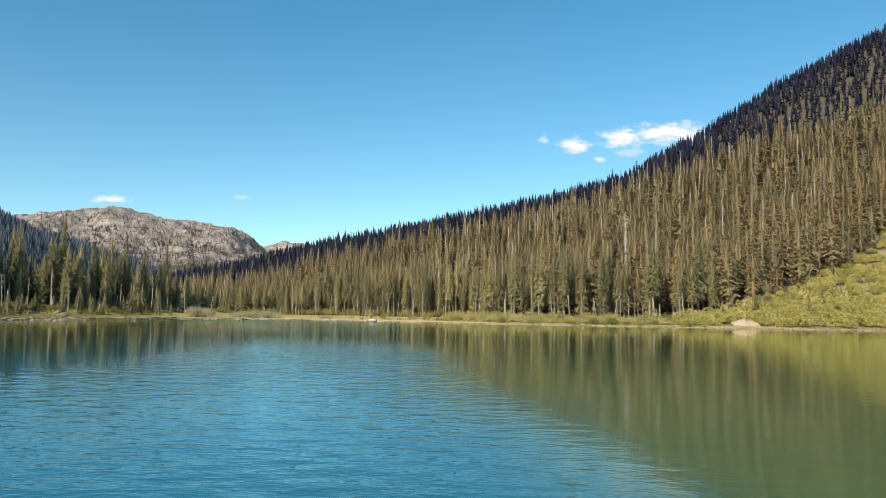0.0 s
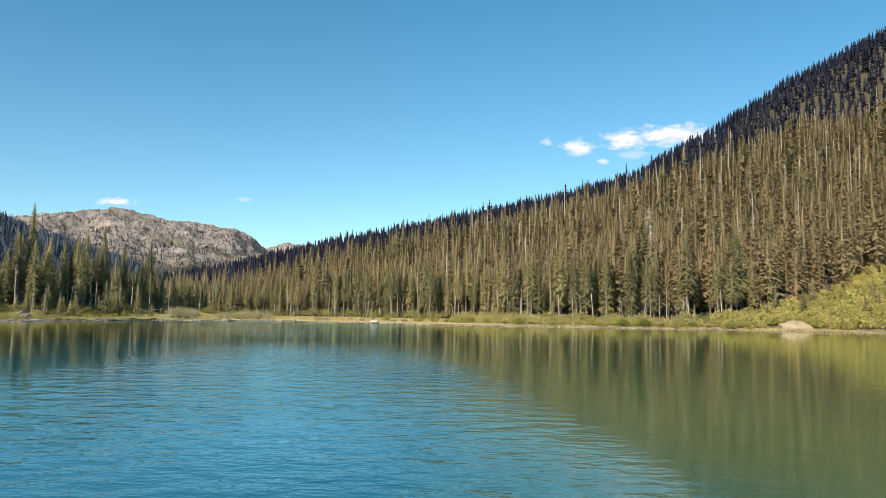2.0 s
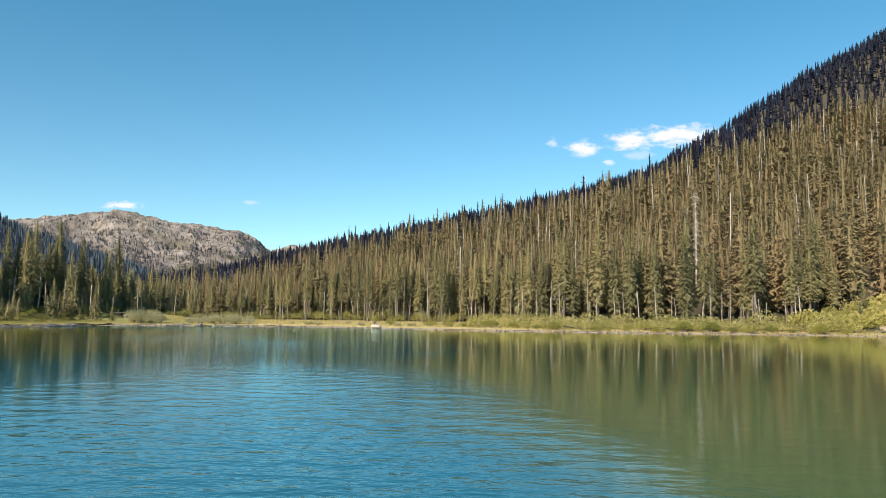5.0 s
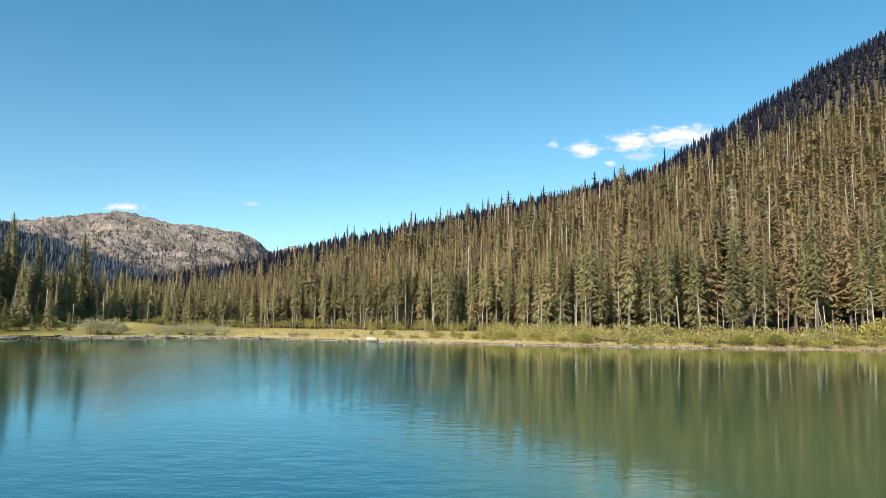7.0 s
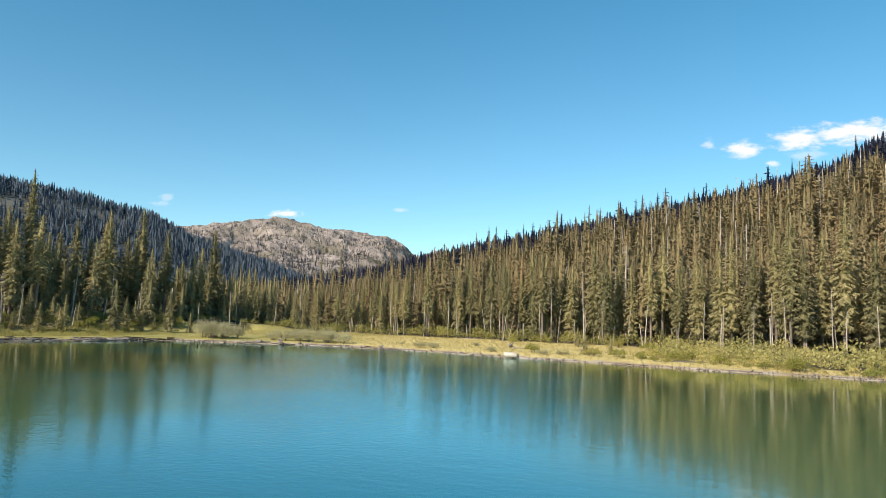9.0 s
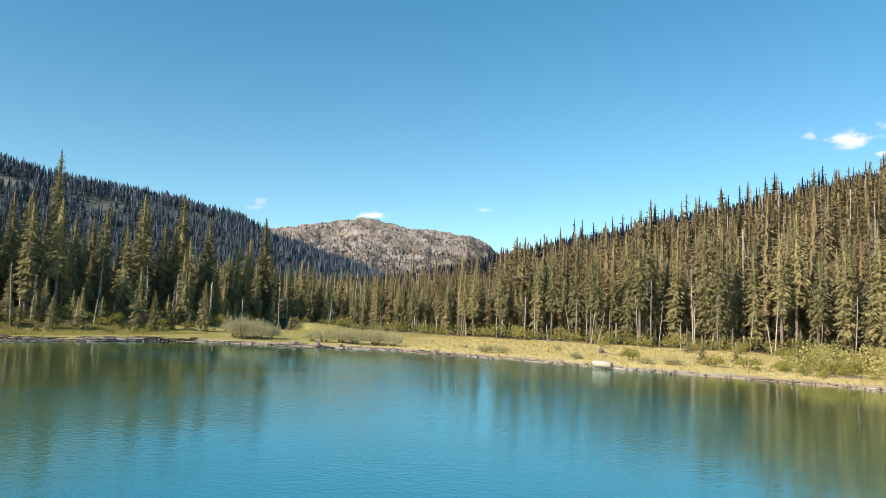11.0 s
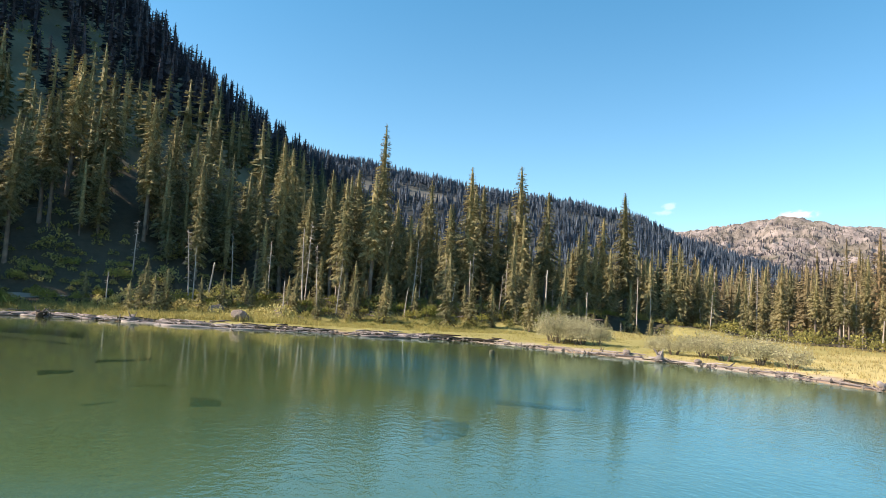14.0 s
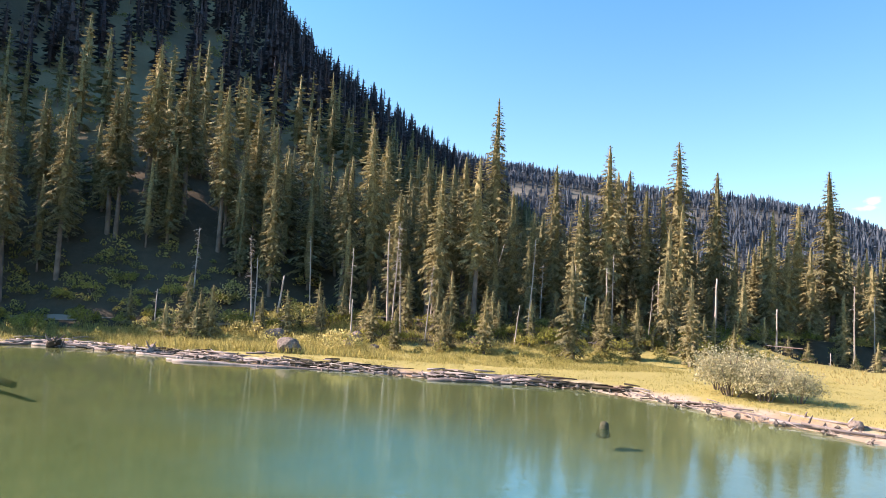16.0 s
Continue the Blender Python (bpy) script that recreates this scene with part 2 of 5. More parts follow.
def water_material():
    n = Nodes("lake_water")
    p = n.pos()
    # ripples: fine wavelets everywhere, stronger where a breeze touches the lake
    breeze = n.range(n.noise(0.02, 3, 0.5, n.pos(1.0, 0.7, 1.0)), 0.36, 0.54, 0.4, 1.0)
    flat = n.add("SeparateXYZ", Vector=p).outputs
    across = flat[0]
    open_water = n.math("MULTIPLY", n.range(n.math("ADD", across, n.math("MULTIPLY", flat[1], 0.17)), 4.0, 11.0, 1.0, 0.05), n.range(across, -28.0, -13.0, 0.06, 1.0))
    breeze = n.math("MULTIPLY", n.math("MULTIPLY", breeze, open_water), n.range(flat[1], 66.0, 92.0, 1.0, 0.16))
    gust = n.math("MULTIPLY", n.math("MULTIPLY", n.range(flat[0], -10.0, -24.0), n.range(flat[0], -62.0, -44.0)), n.range(flat[1], 92.0, 118.0))
    chop = n.math("MAXIMUM", breeze, n.math("MULTIPLY", gust, n.range(n.noise(0.05, 3, 0.5, p), 0.3, 0.6, 0.35, 1.0)))
    calm = n.range(flat[1], 85.0, 120.0, 1.0, 0.12)
    wave = n.noise(1.5, 3, 0.55, n.pos(0.55, 1.0, 1.0))
    swell = n.noise(1.05, 3, 0.5, n.pos(0.62, 1.0, 1.0))
    fine = n.math("MULTIPLY", n.noise(3.4, 3, 0.6, n.pos(0.8, 1.0, 1.0)), n.range(chop, 0.0, 1.0, 0.003, 0.020))
    height = n.math("ADD", n.math("MULTIPLY", wave, n.math("MULTIPLY", n.range(breeze, 0.0, 1.0, 0.005, 0.046), n.math("MAXIMUM", calm, 0.55))), n.math("MULTIPLY", swell, n.math("MULTIPLY", n.range(breeze, 0.0, 1.0, 0.002, 0.125), calm)))
    nor = n.bump(n.math("ADD", height, fine), 1.0, 1.0)
    gloss = n.add("BsdfGlossy", Roughness=0.075)
    # reflection colour painted in: bluer on open water, olive where the forest mirrors
    n.set(gloss, "Color", n.mix(n.attr("weed_mirror"), (0.72, 0.95, 0.98), (0.92, 0.95, 0.86)))
    n.set(gloss, "Normal", nor)
    fres = n.add("Fresnel", IOR=1.34)
    n.set(fres, "Normal", nor)
    shine = n.math("MULTIPLY", fres.outputs[0], 1.25, True)
    depth = n.attr("depth")
    milk = n.math("SUBTRACT", 1.0, n.math("POWER", 2.718, n.math("MULTIPLY", depth, -0.36)))
    body = n.ramp(n.range(depth, 0.0, 14.0), ((0.0, (0.100, 0.120, 0.072)), (0.075, (0.075, 0.125, 0.080)), (0.15, (0.022, 0.230, 0.310)), (0.60, (0.014, 0.200, 0.300)), (0.76, (0.012, 0.140, 0.205)), (0.96, (0.010, 0.108, 0.155))))
    body = n.mix(n.attr("weed_mirror"), body, n.mix(n.noise(0.25, 4, 0.6, p), (0.052, 0.112, 0.043), (0.080, 0.142, 0.056)))
    body = n.mix(n.range(n.noise(0.09, 4, 0.6, p), 0.35, 0.75, 0.0, 0.3), body, (0.03, 0.09, 0.05))
    dif = n.add("BsdfDiffuse")
    n.set(dif, "Color", body)
    clear = n.add("BsdfTransparent")
    clear.inputs["Color"].default_value = (0.72, 0.86, 0.66, 1)
    mix1 = n.add("MixShader", i0=milk)
    n.nt.links.new(clear.outputs[0], mix1.inputs[1])
    n.nt.links.new(dif.outputs[0], mix1.inputs[2])
    mix2 = n.add("MixShader", i0=shine)
    n.nt.links.new(mix1.outputs[0], mix2.inputs[1])
    n.nt.links.new(gloss.outputs[0], mix2.inputs[2])
    return n.done(mix2)


def rock_material(name, base, light, scale):
    n = Nodes(name)
    p = n.pos()
    col = n.mix(n.noise(scale, 6, 0.7, p), base, light)
    col = n.mix(n.range(n.noise(scale * 5, 4, 0.7, p), 0.5, 0.75), col, tuple(0.45 * c for c in base))
    return n.done(n.principled(col, 0.9, n.bump(n.noise(scale * 6, 5, 0.65, p), 0.7, 0.25 / scale), 0.2))


def mountain_material():
    """Bare scree and cliffs, with heath in the hollows and scattered dark trees lower down."""
    n = Nodes("mountain_rock")
    p = n.pos()
    streak = n.noise(0.030, 7, 0.72, n.pos(1, 1, 0.45))
    col = n.ramp(streak, ((0.32, (0.22, 0.190, 0.170)), (0.5, (0.40, 0.340, 0.305)), (0.68, (0.57, 0.490, 0.445))))
    heath = n.range(n.noise(0.008, 5, 0.65, p), 0.46, 0.62)
    z = n.add("SeparateXYZ", Vector=p).outputs[2]
    low = n.range(z, 60.0, 210.0, 1.0, 0.25)
    col = n.mix(n.math("MULTIPLY", heath, low), col, (0.135, 0.13, 0.05))
    speck = n.range(n.noise(0.06, 6, 0.8, n.pos(1, 1, 0.6)), 0.53, 0.56)
    col = n.mix(n.math("MULTIPLY", speck, n.range(z, 80.0, 300.0, 0.85, 0.7)), col, (0.10, 0.095, 0.070))
    return n.done(n.principled(col, 0.95, n.bump(n.noise(0.07, 6, 0.8, n.pos(1, 1, 0.7)), 1.0, 9.0), 0.1))


def plain_material(name, a, b, scale, rough=0.8):
    n = Nodes(name)
    c = n.mix(n.noise(scale, 4, 0.6, n.pos()), a, b)
    return n.done(n.principled(c, rough, n.bump(n.noise(scale * 4, 3, 0.6, n.pos()), 0.3, 0.02)))


M_GROUND = ground_material()
M_WATER = water_material()
M_MOUNTAIN = mountain_material()
M_FOREST = foliage_material("forest_needles", (0.138, 0.122, 0.070), (0.268, 0.220, 0.120), (0.368, 0.296, 0.158), (0.350, 0.228, 0.130), 0.25, 0.22)
# near-black navy: shade and haze on ridge and crest painted into the needles
M_SHADE_FIR = foliage_material("shade_fir_needles", (0.015, 0.019, 0.036), (0.026, 0.029, 0.050), (0.040, 0.042, 0.064), (0.036, 0.034, 0.045), 0.1, 0.1)
# navy tone carries the west hill's shade; mountain firs use it too
M_FIR = foliage_material("shade_hill_fir_needles", (0.062, 0.062, 0.080), (0.096, 0.094, 0.110), (0.132, 0.126, 0.136), (0.10, 0.09, 0.09), 0.1, 0.15)
# distance haze painted into the needles as a blue tint
M_HAZE_FIR = foliage_material("haze_fir_needles", (0.056, 0.084, 0.118), (0.094, 0.130, 0.172), (0.134, 0.166, 0.205), (0.13, 0.13, 0.13), 0.06, 0.1)
M_TREE = foliage_material("spruce_needles", (0.138, 0.138, 0.075), (0.272, 0.246, 0.126), (0.390, 0.338, 0.166), (0.37, 0.27, 0.147), 0.10, 0.18, random_socket=True)
M_BANK = foliage_material("young_spruce_needles", (0.130, 0.138, 0.078), (0.250, 0.240, 0.130), (0.350, 0.322, 0.172), (0.33, 0.255, 0.145), 0.06, 0.20)
M_WILLOW = foliage_material("willow_leaves", (0.30, 0.29, 0.170), (0.44, 0.42, 0.255), (0.54, 0.50, 0.315), (0.48, 0.42, 0.23), 0.2, 0.35, True)
M_SHRUB = foliage_material("alder_leaves", (0.165, 0.185, 0.048), (0.31, 0.31, 0.080), (0.46, 0.42, 0.125), (0.42, 0.35, 0.12), 0.25, 0.35, True)
M_SHRUBS = foliage_material("thicket_leaves", (0.285, 0.282, 0.092), (0.490, 0.450, 0.150), (0.64, 0.565, 0.215), (0.56, 0.46, 0.18), 0.2, 0.45)
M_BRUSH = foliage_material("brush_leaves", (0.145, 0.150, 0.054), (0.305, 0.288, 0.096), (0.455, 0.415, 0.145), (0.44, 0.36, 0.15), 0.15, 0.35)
# paler than brush_leaves: sun on the open bank put into the colour
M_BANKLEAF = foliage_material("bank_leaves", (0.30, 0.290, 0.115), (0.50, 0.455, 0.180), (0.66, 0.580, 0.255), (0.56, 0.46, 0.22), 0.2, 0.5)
M_GRASS = foliage_material("sedge_blades", (0.37, 0.315, 0.125), (0.47, 0.395, 0.160), (0.55, 0.460, 0.205), (0.54, 0.43, 0.21), 0.35, 0.5)
M_FRESH = foliage_material("fresh_sedge_blades", (0.30, 0.288, 0.100), (0.41, 0.378, 0.138), (0.51, 0.455, 0.182), (0.44, 0.38, 0.16), 0.3, 0.5)
M_BARK = bark_material("spruce_bark", (0.155, 0.125, 0.100), (0.32, 0.27, 0.225))
M_SNAG = bark_material("dead_wood", (0.42, 0.37, 0.315), (0.66, 0.60, 0.53), 4.0)
M_DRIFT = wood_material("driftwood", (0.22, 0.190, 0.178), (0.50, 0.450, 0.420), (0.075, 0.062, 0.062))
M_DARKWOOD = wood_material("waterlogged_wood", (0.030, 0.030, 0.018), (0.055, 0.050, 0.03), (0.02, 0.02, 0.014))
M_MOSS = rock_material("mossy_wood", (0.060, 0.066, 0.040), (0.13, 0.130, 0.082), 2.5)
M_ROCK = rock_material("lakeside_rock", (0.16, 0.13, 0.11), (0.33, 0.28, 0.24), 1.3)
M_SAND = rock_material("bank_sand", (0.42, 0.325, 0.215), (0.58, 0.465, 0.325), 0.8)
M_ROAD = plain_material("gravel_track", (0.24, 0.205, 0.165), (0.34, 0.30, 0.25), 1.5, 0.95)

# ---- the land: heights in metres over the lake ----
LAKE = [(-99, 119), (-100, 130), (-93, 140), (-88, 147), (-85, 152), (-82, 156), (-79, 162), (-77, 165), (-72, 166.2), (-66, 168), (-60, 170), (-52, 171),
        (-44, 170.5), (-38, 170), (-32, 168), (-26, 166), (-19, 165.5), (-12, 164), (-5, 162), (2, 161.5), (12, 160.5), (24, 160), (36, 160.5), (47, 160), (58, 157),
        (70, 157), (86, 158), (112, 148), (132, 110), (140, 40), (130, -60), (60, -120), (-60, -120), (-120, -60), (-98, 10), (-93, 80), (-98, 100)]


def lake_distance(x, y):
    """Metres from the shoreline; positive on land."""
    x, y = np.asarray(x, float), np.asarray(y, float)
    best = np.full(x.shape, 1e9)
    inside = np.zeros(x.shape, bool)
    for (ax, ay), (bx, by) in zip(LAKE, LAKE[1:] + LAKE[:1]):
        dx, dy = bx - ax, by - ay
        u = np.clip(((x - ax) * dx + (y - ay) * dy) / (dx * dx + dy * dy), 0, 1)
        best = np.minimum(best, np.hypot(x - ax - u * dx, y - ay - u * dy))
        if ay != by:
            inside ^= ((ay > y) != (by > y)) & (x < dx * (y - ay) / dy + ax)
    wob = 0.35 * np.sin(0.9 * x + 0.6 * np.sin(0.53 * y)) + 0.3 * np.sin(1.9 * y - 0.7 * x) + 0.2 * np.sin(2.7 * x + 1.3 * y)
    return np.where(inside, -best, best) + wob * np.exp(-best / 6)


def steps(v, table):
    return np.interp(v, [a for a, _ in table], [b for _, b in table])


def smooth(u):
    u = np.clip(u, 0, 1)
    return u * u * (3 - 2 * u)


def lumps(x, y, size, seed=0):
    """Gentle unevenness, about -1 to 1, made of a few crossing waves."""
    r = np.random.default_rng(seed)
    total = np.zeros(np.shape(x))
    for k in range(9):
        a, f, q = r.uniform(0, 6.28), r.uniform(0.6, 2.2) / size * 6.28, r.uniform(0, 6.28)
        total += np.sin((np.cos(a) * x + np.sin(a) * y) * f + q + 0.7 * np.sin(0.37 * f * (x - y) + q)) / 4.2
    return total


def polar(x, y):
    dx, dy = x + 20, y - 110
    return np.degrees(np.arctan2(dx, dy)), np.hypot(dx, dy)


FRONT = [(80, -124), (105, -112), (120, -107), (134, -110), (142, -110), (150, -107), (158, -102.5), (165, -100), (175, -98), (185, -95), (195, -92), (205, -89), (212, -85), (230, -85)]


def front_x(y):
    """The front of the wood on the west bank."""
    return steps(y, FRONT)


def ground_height(x, y, d=None):
    x, y = np.asarray(x, float), np.asarray(y, float)
    d = lake_distance(x, y) if d is None else d
    shore = np.where(d > 0, 0.009 * d + 0.32 * smooth(d / 4), -0.09 * np.abs(d) - 0.0014 * d * d)
    shelf = smooth((-34 - x) / 22) * smooth((148 - y) / 16) * smooth((y - 60) / 40)
    shore = np.clip(np.where(d < -6, shore * (1 - 0.62 * shelf * smooth((-6 - d) / 14)), shore), -14.0, 1.2)
    land = smooth(d / 12)
    # the sunny spur beyond the meadow
    crest = steps(x, [(-190, 0), (-150, 3), (-117, 11), (-92, 20), (-20, 36), (46, 50), (105, 71), (150, 88), (200, 100), (300, 140), (600, 220)])
    foot = steps(x, [(-200, 330), (-60, 280), (0, 232), (35, 182), (60, 164), (100, 156), (200, 140)])
    u = np.clip((y - foot) / (400 - foot), 0, 1)
    spur = crest * (u - 0.12 * np.sin(6.28 * u) / 1.4) * (1 - 0.55 * smooth((y - 405) / 160))
    # the high dark ridge behind it
    ridge = steps(x, [(-420, 0), (-350, 18), (-284, 45), (-217, 68), (-131, 86), (-20, 110), (88, 135), (160, 158), (272, 223), (349, 275), (436, 322), (520, 365), (700, 440), (1500, 500)])
    high = ridge * smooth((y - 400) / 500) ** 1.1
    # the shaded hill on the west side
    # south of y 90 it is raised, unseen, to cast shade
    side = steps(y, [(-200, 120), (-60, 240), (0, 250), (40, 245), (62, 225), (90, 178), (112, 142), (143, 124), (163, 106), (178, 88), (206, 73), (220, 65), (243, 54), (270, 36), (300, 16), (340, 4), (380, 0)])
    toe = steps(y, [(60, -114), (140, -108), (165, -112), (200, -158), (230, -192), (260, -220), (300, -250)])
    # steep wooded rise, added out of view to shade the bank's south end
    shade_bluff = np.clip((-117 - x) * 2.0, 0, 57) * smooth((94 - y) / 16) * smooth((y + 30) / 50) * smooth((x + 330) / 90)
    west = side * np.clip((toe - x) / (toe + 322), 0, 1.3)
    # the wooded hill up the valley
    az, r = polar(x, y)
    top = steps(az, [(-110, 260), (-90, 235), (-73, 190), (-66, 166), (-59, 151), (-53, 135), (-46, 122), (-41, 105), (-38.5, 85), (-35, 68), (-32, 54), (-28.5, 34), (-24, 10), (-20, 0)])
    valley = top * smooth((r - 400) / 520)
    fx = front_x(y)
    bank = 1.9 * smooth((fx + 8 - x) / 11) * smooth((d - 2.5) / 5) * smooth((y - 118) / 20) * smooth((222 - y) / 25) * smooth((-80 - x) / 6)
    h = shore + bank + land * np.maximum.reduce([spur, high, west, shade_bluff, valley])
    rise = np.maximum.reduce([spur, high, west, shade_bluff, valley])
    h = h + lumps(x, y, 55, 3) * np.clip(rise, 0, 40) * 0.055 + lumps(x, y, 13, 5) * np.clip(rise, 0, 12) * 0.035 + 0.10 * lumps(x, y, 7, 8) * land
    # the small dark pool at the wood's front
    pool = smooth((6.2 - np.hypot((x + 88.6) * 1.0, y - 198.6) - 1.2 * lumps(x, y, 6, 77)) / 3.0)
    return h * (1 - pool) - 0.7 * pool


def spaced(a, b, fine, lo, hi, grow):
    """Coordinates from a to b, fine apart between lo and hi and wider and wider beyond."""
    mid = list(np.arange(lo, hi + 0.01, fine))
    up, down, s = [], [], fine
    v = hi
    while v < b:
        s = min(s * grow, 400)
        v += s
        up.append(min(v, b))
    v, s = lo, fine
    while v > a:
        s = min(s * grow, 400)
        v -= s
        down.append(max(v, a))
    return np.array(down[::-1] + mid + up)


def mesh_from(name, verts, faces, materials, smooth_shade=False, indices=None, floats=None):
    """A mesh from numpy arrays: verts (n, 3), faces (m, 3 or 4)."""
    me = bpy.data.meshes.new(name)
    verts, faces = np.asarray(verts, np.float32), np.asarray(faces, np.int32)
    m, k = faces.shape
    me.vertices.add(len(verts))
    me.vertices.foreach_set("co", verts.ravel())
    me.loops.add(m * k)
    me.loops.foreach_set("vertex_index", faces.ravel())
    me.polygons.add(m)
    me.polygons.foreach_set("loop_start", np.arange(0, m * k, k, dtype=np.int32))
    for mat in materials:
        me.materials.append(mat)
    if indices is not None:
        me.polygons.foreach_set("material_index", np.asarray(indices, np.int32))
    me.polygons.foreach_set("use_smooth", np.full(m, smooth_shade))
    for key, values in (floats or {}).items():
        a = me.attributes.new(key, "FLOAT", "POINT")
        a.data.foreach_set("value", np.asarray(values, np.float32))
    me.update(calc_edges=True)
    return me


def grid_faces(nx, ny):
    i, j = np.meshgrid(np.arange(nx - 1), np.arange(ny - 1), indexing="ij")
    a = (i * ny + j).ravel()
    return np.stack([a, a + ny, a + ny + 1, a + 1], 1)


gx = spaced(-4800, 4800, 2.2, -122, 66, 1.045)
gy = spaced(-4800, 4800, 2.2, 112, 214, 1.045)
X, Y = np.meshgrid(gx, gy, indexing="ij")
D = lake_distance(X, Y)
Z = ground_height(X, Y, D)
MEADOW = [(-93, 133), (-104, 136), (-104, 140), (-103, 150), (-99.5, 158), (-97, 166), (-95.5, 176), (-91, 194), (-86, 212), (-60, 207), (-30, 204), (-8, 200), (0, 178), (4, 168), (20, 166), (48, 165), (70, 160), (70, 150), (-60, 150)]


def inside_poly(x, y, poly):
    hit = np.zeros(np.shape(x), bool)
    for (ax, ay), (bx, by) in zip(poly, poly[1:] + poly[:1]):
        if ay != by:
            hit ^= ((ay > y) != (by > y)) & (x < (bx - ax) * (y - ay) / (by - ay) + ax)
    return hit


jx, jy = X + 1.5 * lumps(X, Y, 9, 21), Y + 2.0 * lumps(X, Y, 8, 22)
grass = inside_poly(jx, jy, MEADOW).astype(float)
alder_slope = np.clip((X - 45) / 6, 0, 1) * np.clip((Y - 158) / 4, 0, 1) * np.clip((np.interp(X, [46, 54, 62, 80, 100, 160], [177, 178, 184, 200, 218, 262]) + 2 - Y) / 4, 0, 1)
turf = np.clip((-135 - X) / 15, 0, 1) * np.clip((330 - Y) / 40, 0, 1) * np.clip(0.75 + 0.7 * lumps(X, Y, 60, 91), 0, 1)
turf = np.maximum(turf, alder_slope)
heath = np.clip((-330 - X) / 50, 0, 1) * np.clip(lumps(X, Y, 130, 93) * 1.4 - 0.35, 0, 1) * np.clip((Z - 70) / 35, 0, 1)
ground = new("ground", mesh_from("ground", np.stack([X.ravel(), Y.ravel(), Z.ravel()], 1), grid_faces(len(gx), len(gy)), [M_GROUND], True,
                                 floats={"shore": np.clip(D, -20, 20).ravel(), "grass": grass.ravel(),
                                         "turf": turf.ravel(), "heath": heath.ravel(), "fresh": smooth((-52 - X - 5 * lumps(X, Y, 12, 23)) / 14).ravel(), "haze_floor": np.clip((-300 - X) / 60, 0, 1).ravel()}))
tagged(ground, "valley floor with gravel shore, golden sedge meadow and wooded slopes", "ground", kind="structure")

# the lake: one flat sheet, which the bed rises through at the shore
wx, wy = spaced(-150, 150, 2.5, -110, 70, 1.1), spaced(-135, 205, 2.5, -10, 190, 1.1)
WX, WY = np.meshgrid(wx, wy, indexing="ij")
QX = WX + 9 * lumps(WX, WY, 60, 61) + 3.5 * lumps(WX, WY, 17, 62)
QY = WY + 5 * lumps(WX, WY, 50, 63) + 2.5 * lumps(WX, WY, 15, 64)
# west term is weedy shallows; east term paints the mirrored forest's olive
weed_mirror = np.maximum(smooth((-30 - QX - 0.10 * (QY - 135)) / 26) * smooth((150 - QY) / 10), 0.95 * smooth((WX + 3 * lumps(WX, WY, 30, 61) - 3.5 + 0.17 * WY) / 8))
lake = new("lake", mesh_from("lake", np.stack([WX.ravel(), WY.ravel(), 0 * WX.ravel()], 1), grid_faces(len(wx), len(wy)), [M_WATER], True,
                             floats={"depth": np.clip(-ground_height(WX, WY), 0, 14).ravel(), "weed_mirror": weed_mirror.ravel()}))
lake.visible_shadow = False
tagged(lake, "clear turquoise mountain lake with light ripples and mirrored forest", "lake", kind="structure")

# the bare mountain at the valley's head
az = np.arange(-66, -6, 0.13)
rr = np.concatenate([np.arange(1150, 2500, 14.0), np.arange(2500, 3000, 60.0)])
A, R = np.meshgrid(np.radians(az), rr, indexing="ij")
MX, MY = -10 + R * np.sin(A), 60 + R * np.cos(A)
skyline = steps(np.degrees(A), [(-66, 190), (-50, 225), (-42, 238), (-38, 248), (-36, 256), (-33, 272), (-31, 292), (-28.8, 278), (-25, 258), (-22, 254), (-20.6, 222), (-19.2, 178), (-18, 150), (-14, 100), (-6, 70)])
face = np.clip((R - 1250) / (2250 - 1250), 0, 1)
skyline = skyline - 10
body = skyline * (0.10 + 0.90 * face ** 1.15) * np.where(R > 2250, 1 - (R - 2250) / 1600, 1)
crags = np.zeros(A.shape)
for k, (size, amp) in enumerate(((420, 14), (190, 6), (85, 6.0), (38, 3.5), (20, 1.5))):
    crags += amp * (1 - 2 * np.abs(lumps(MX, MY, size, 40 + k)))
MZ = body + crags * np.clip(face * 1.6, 0.1, 1) * np.where(np.abs(R - 2250) < 150, 0.6, 1.0)
mountain = new("mountain", mesh_from("mountain", np.stack([MX.ravel(), MY.ravel(), MZ.ravel()], 1), grid_faces(len(az), len(rr)), [M_MOUNTAIN], True))
MOUNTAIN = (MX, MY, MZ, A, R)
tagged(mountain, "bare tan and grey rocky mountain with scattered trees at the valley head", "mountain", kind="structure")

az = np.arange(-24, -8, 0.15)
rr = np.arange(2700, 3500, 22.0)
A, R = np.meshgrid(np.radians(az), rr, indexing="ij")
MX, MY = -10 + R * np.sin(A), 60 + R * np.cos(A)
skyline = steps(np.degrees(A), [(-24, 200), (-20, 240), (-19, 262), (-17.8, 284), (-16.6, 280), (-15, 262), (-12, 200), (-8, 150)])
MZ = skyline * (0.3 + 0.7 * np.clip((R - 2700) / 480, 0, 1)) + 8 * lumps(MX, MY, 120, 51) + 5 * lumps(MX, MY, 45, 52)
peak = new("far_peak", mesh_from("far_peak", np.stack([MX.ravel(), MY.ravel(), MZ.ravel()], 1), grid_faces(len(az), len(rr)), [M_MOUNTAIN], True))
tagged(peak, "small distant bare grey peak seen through the valley notch", "mountain", kind="structure")

# ---- trees ----


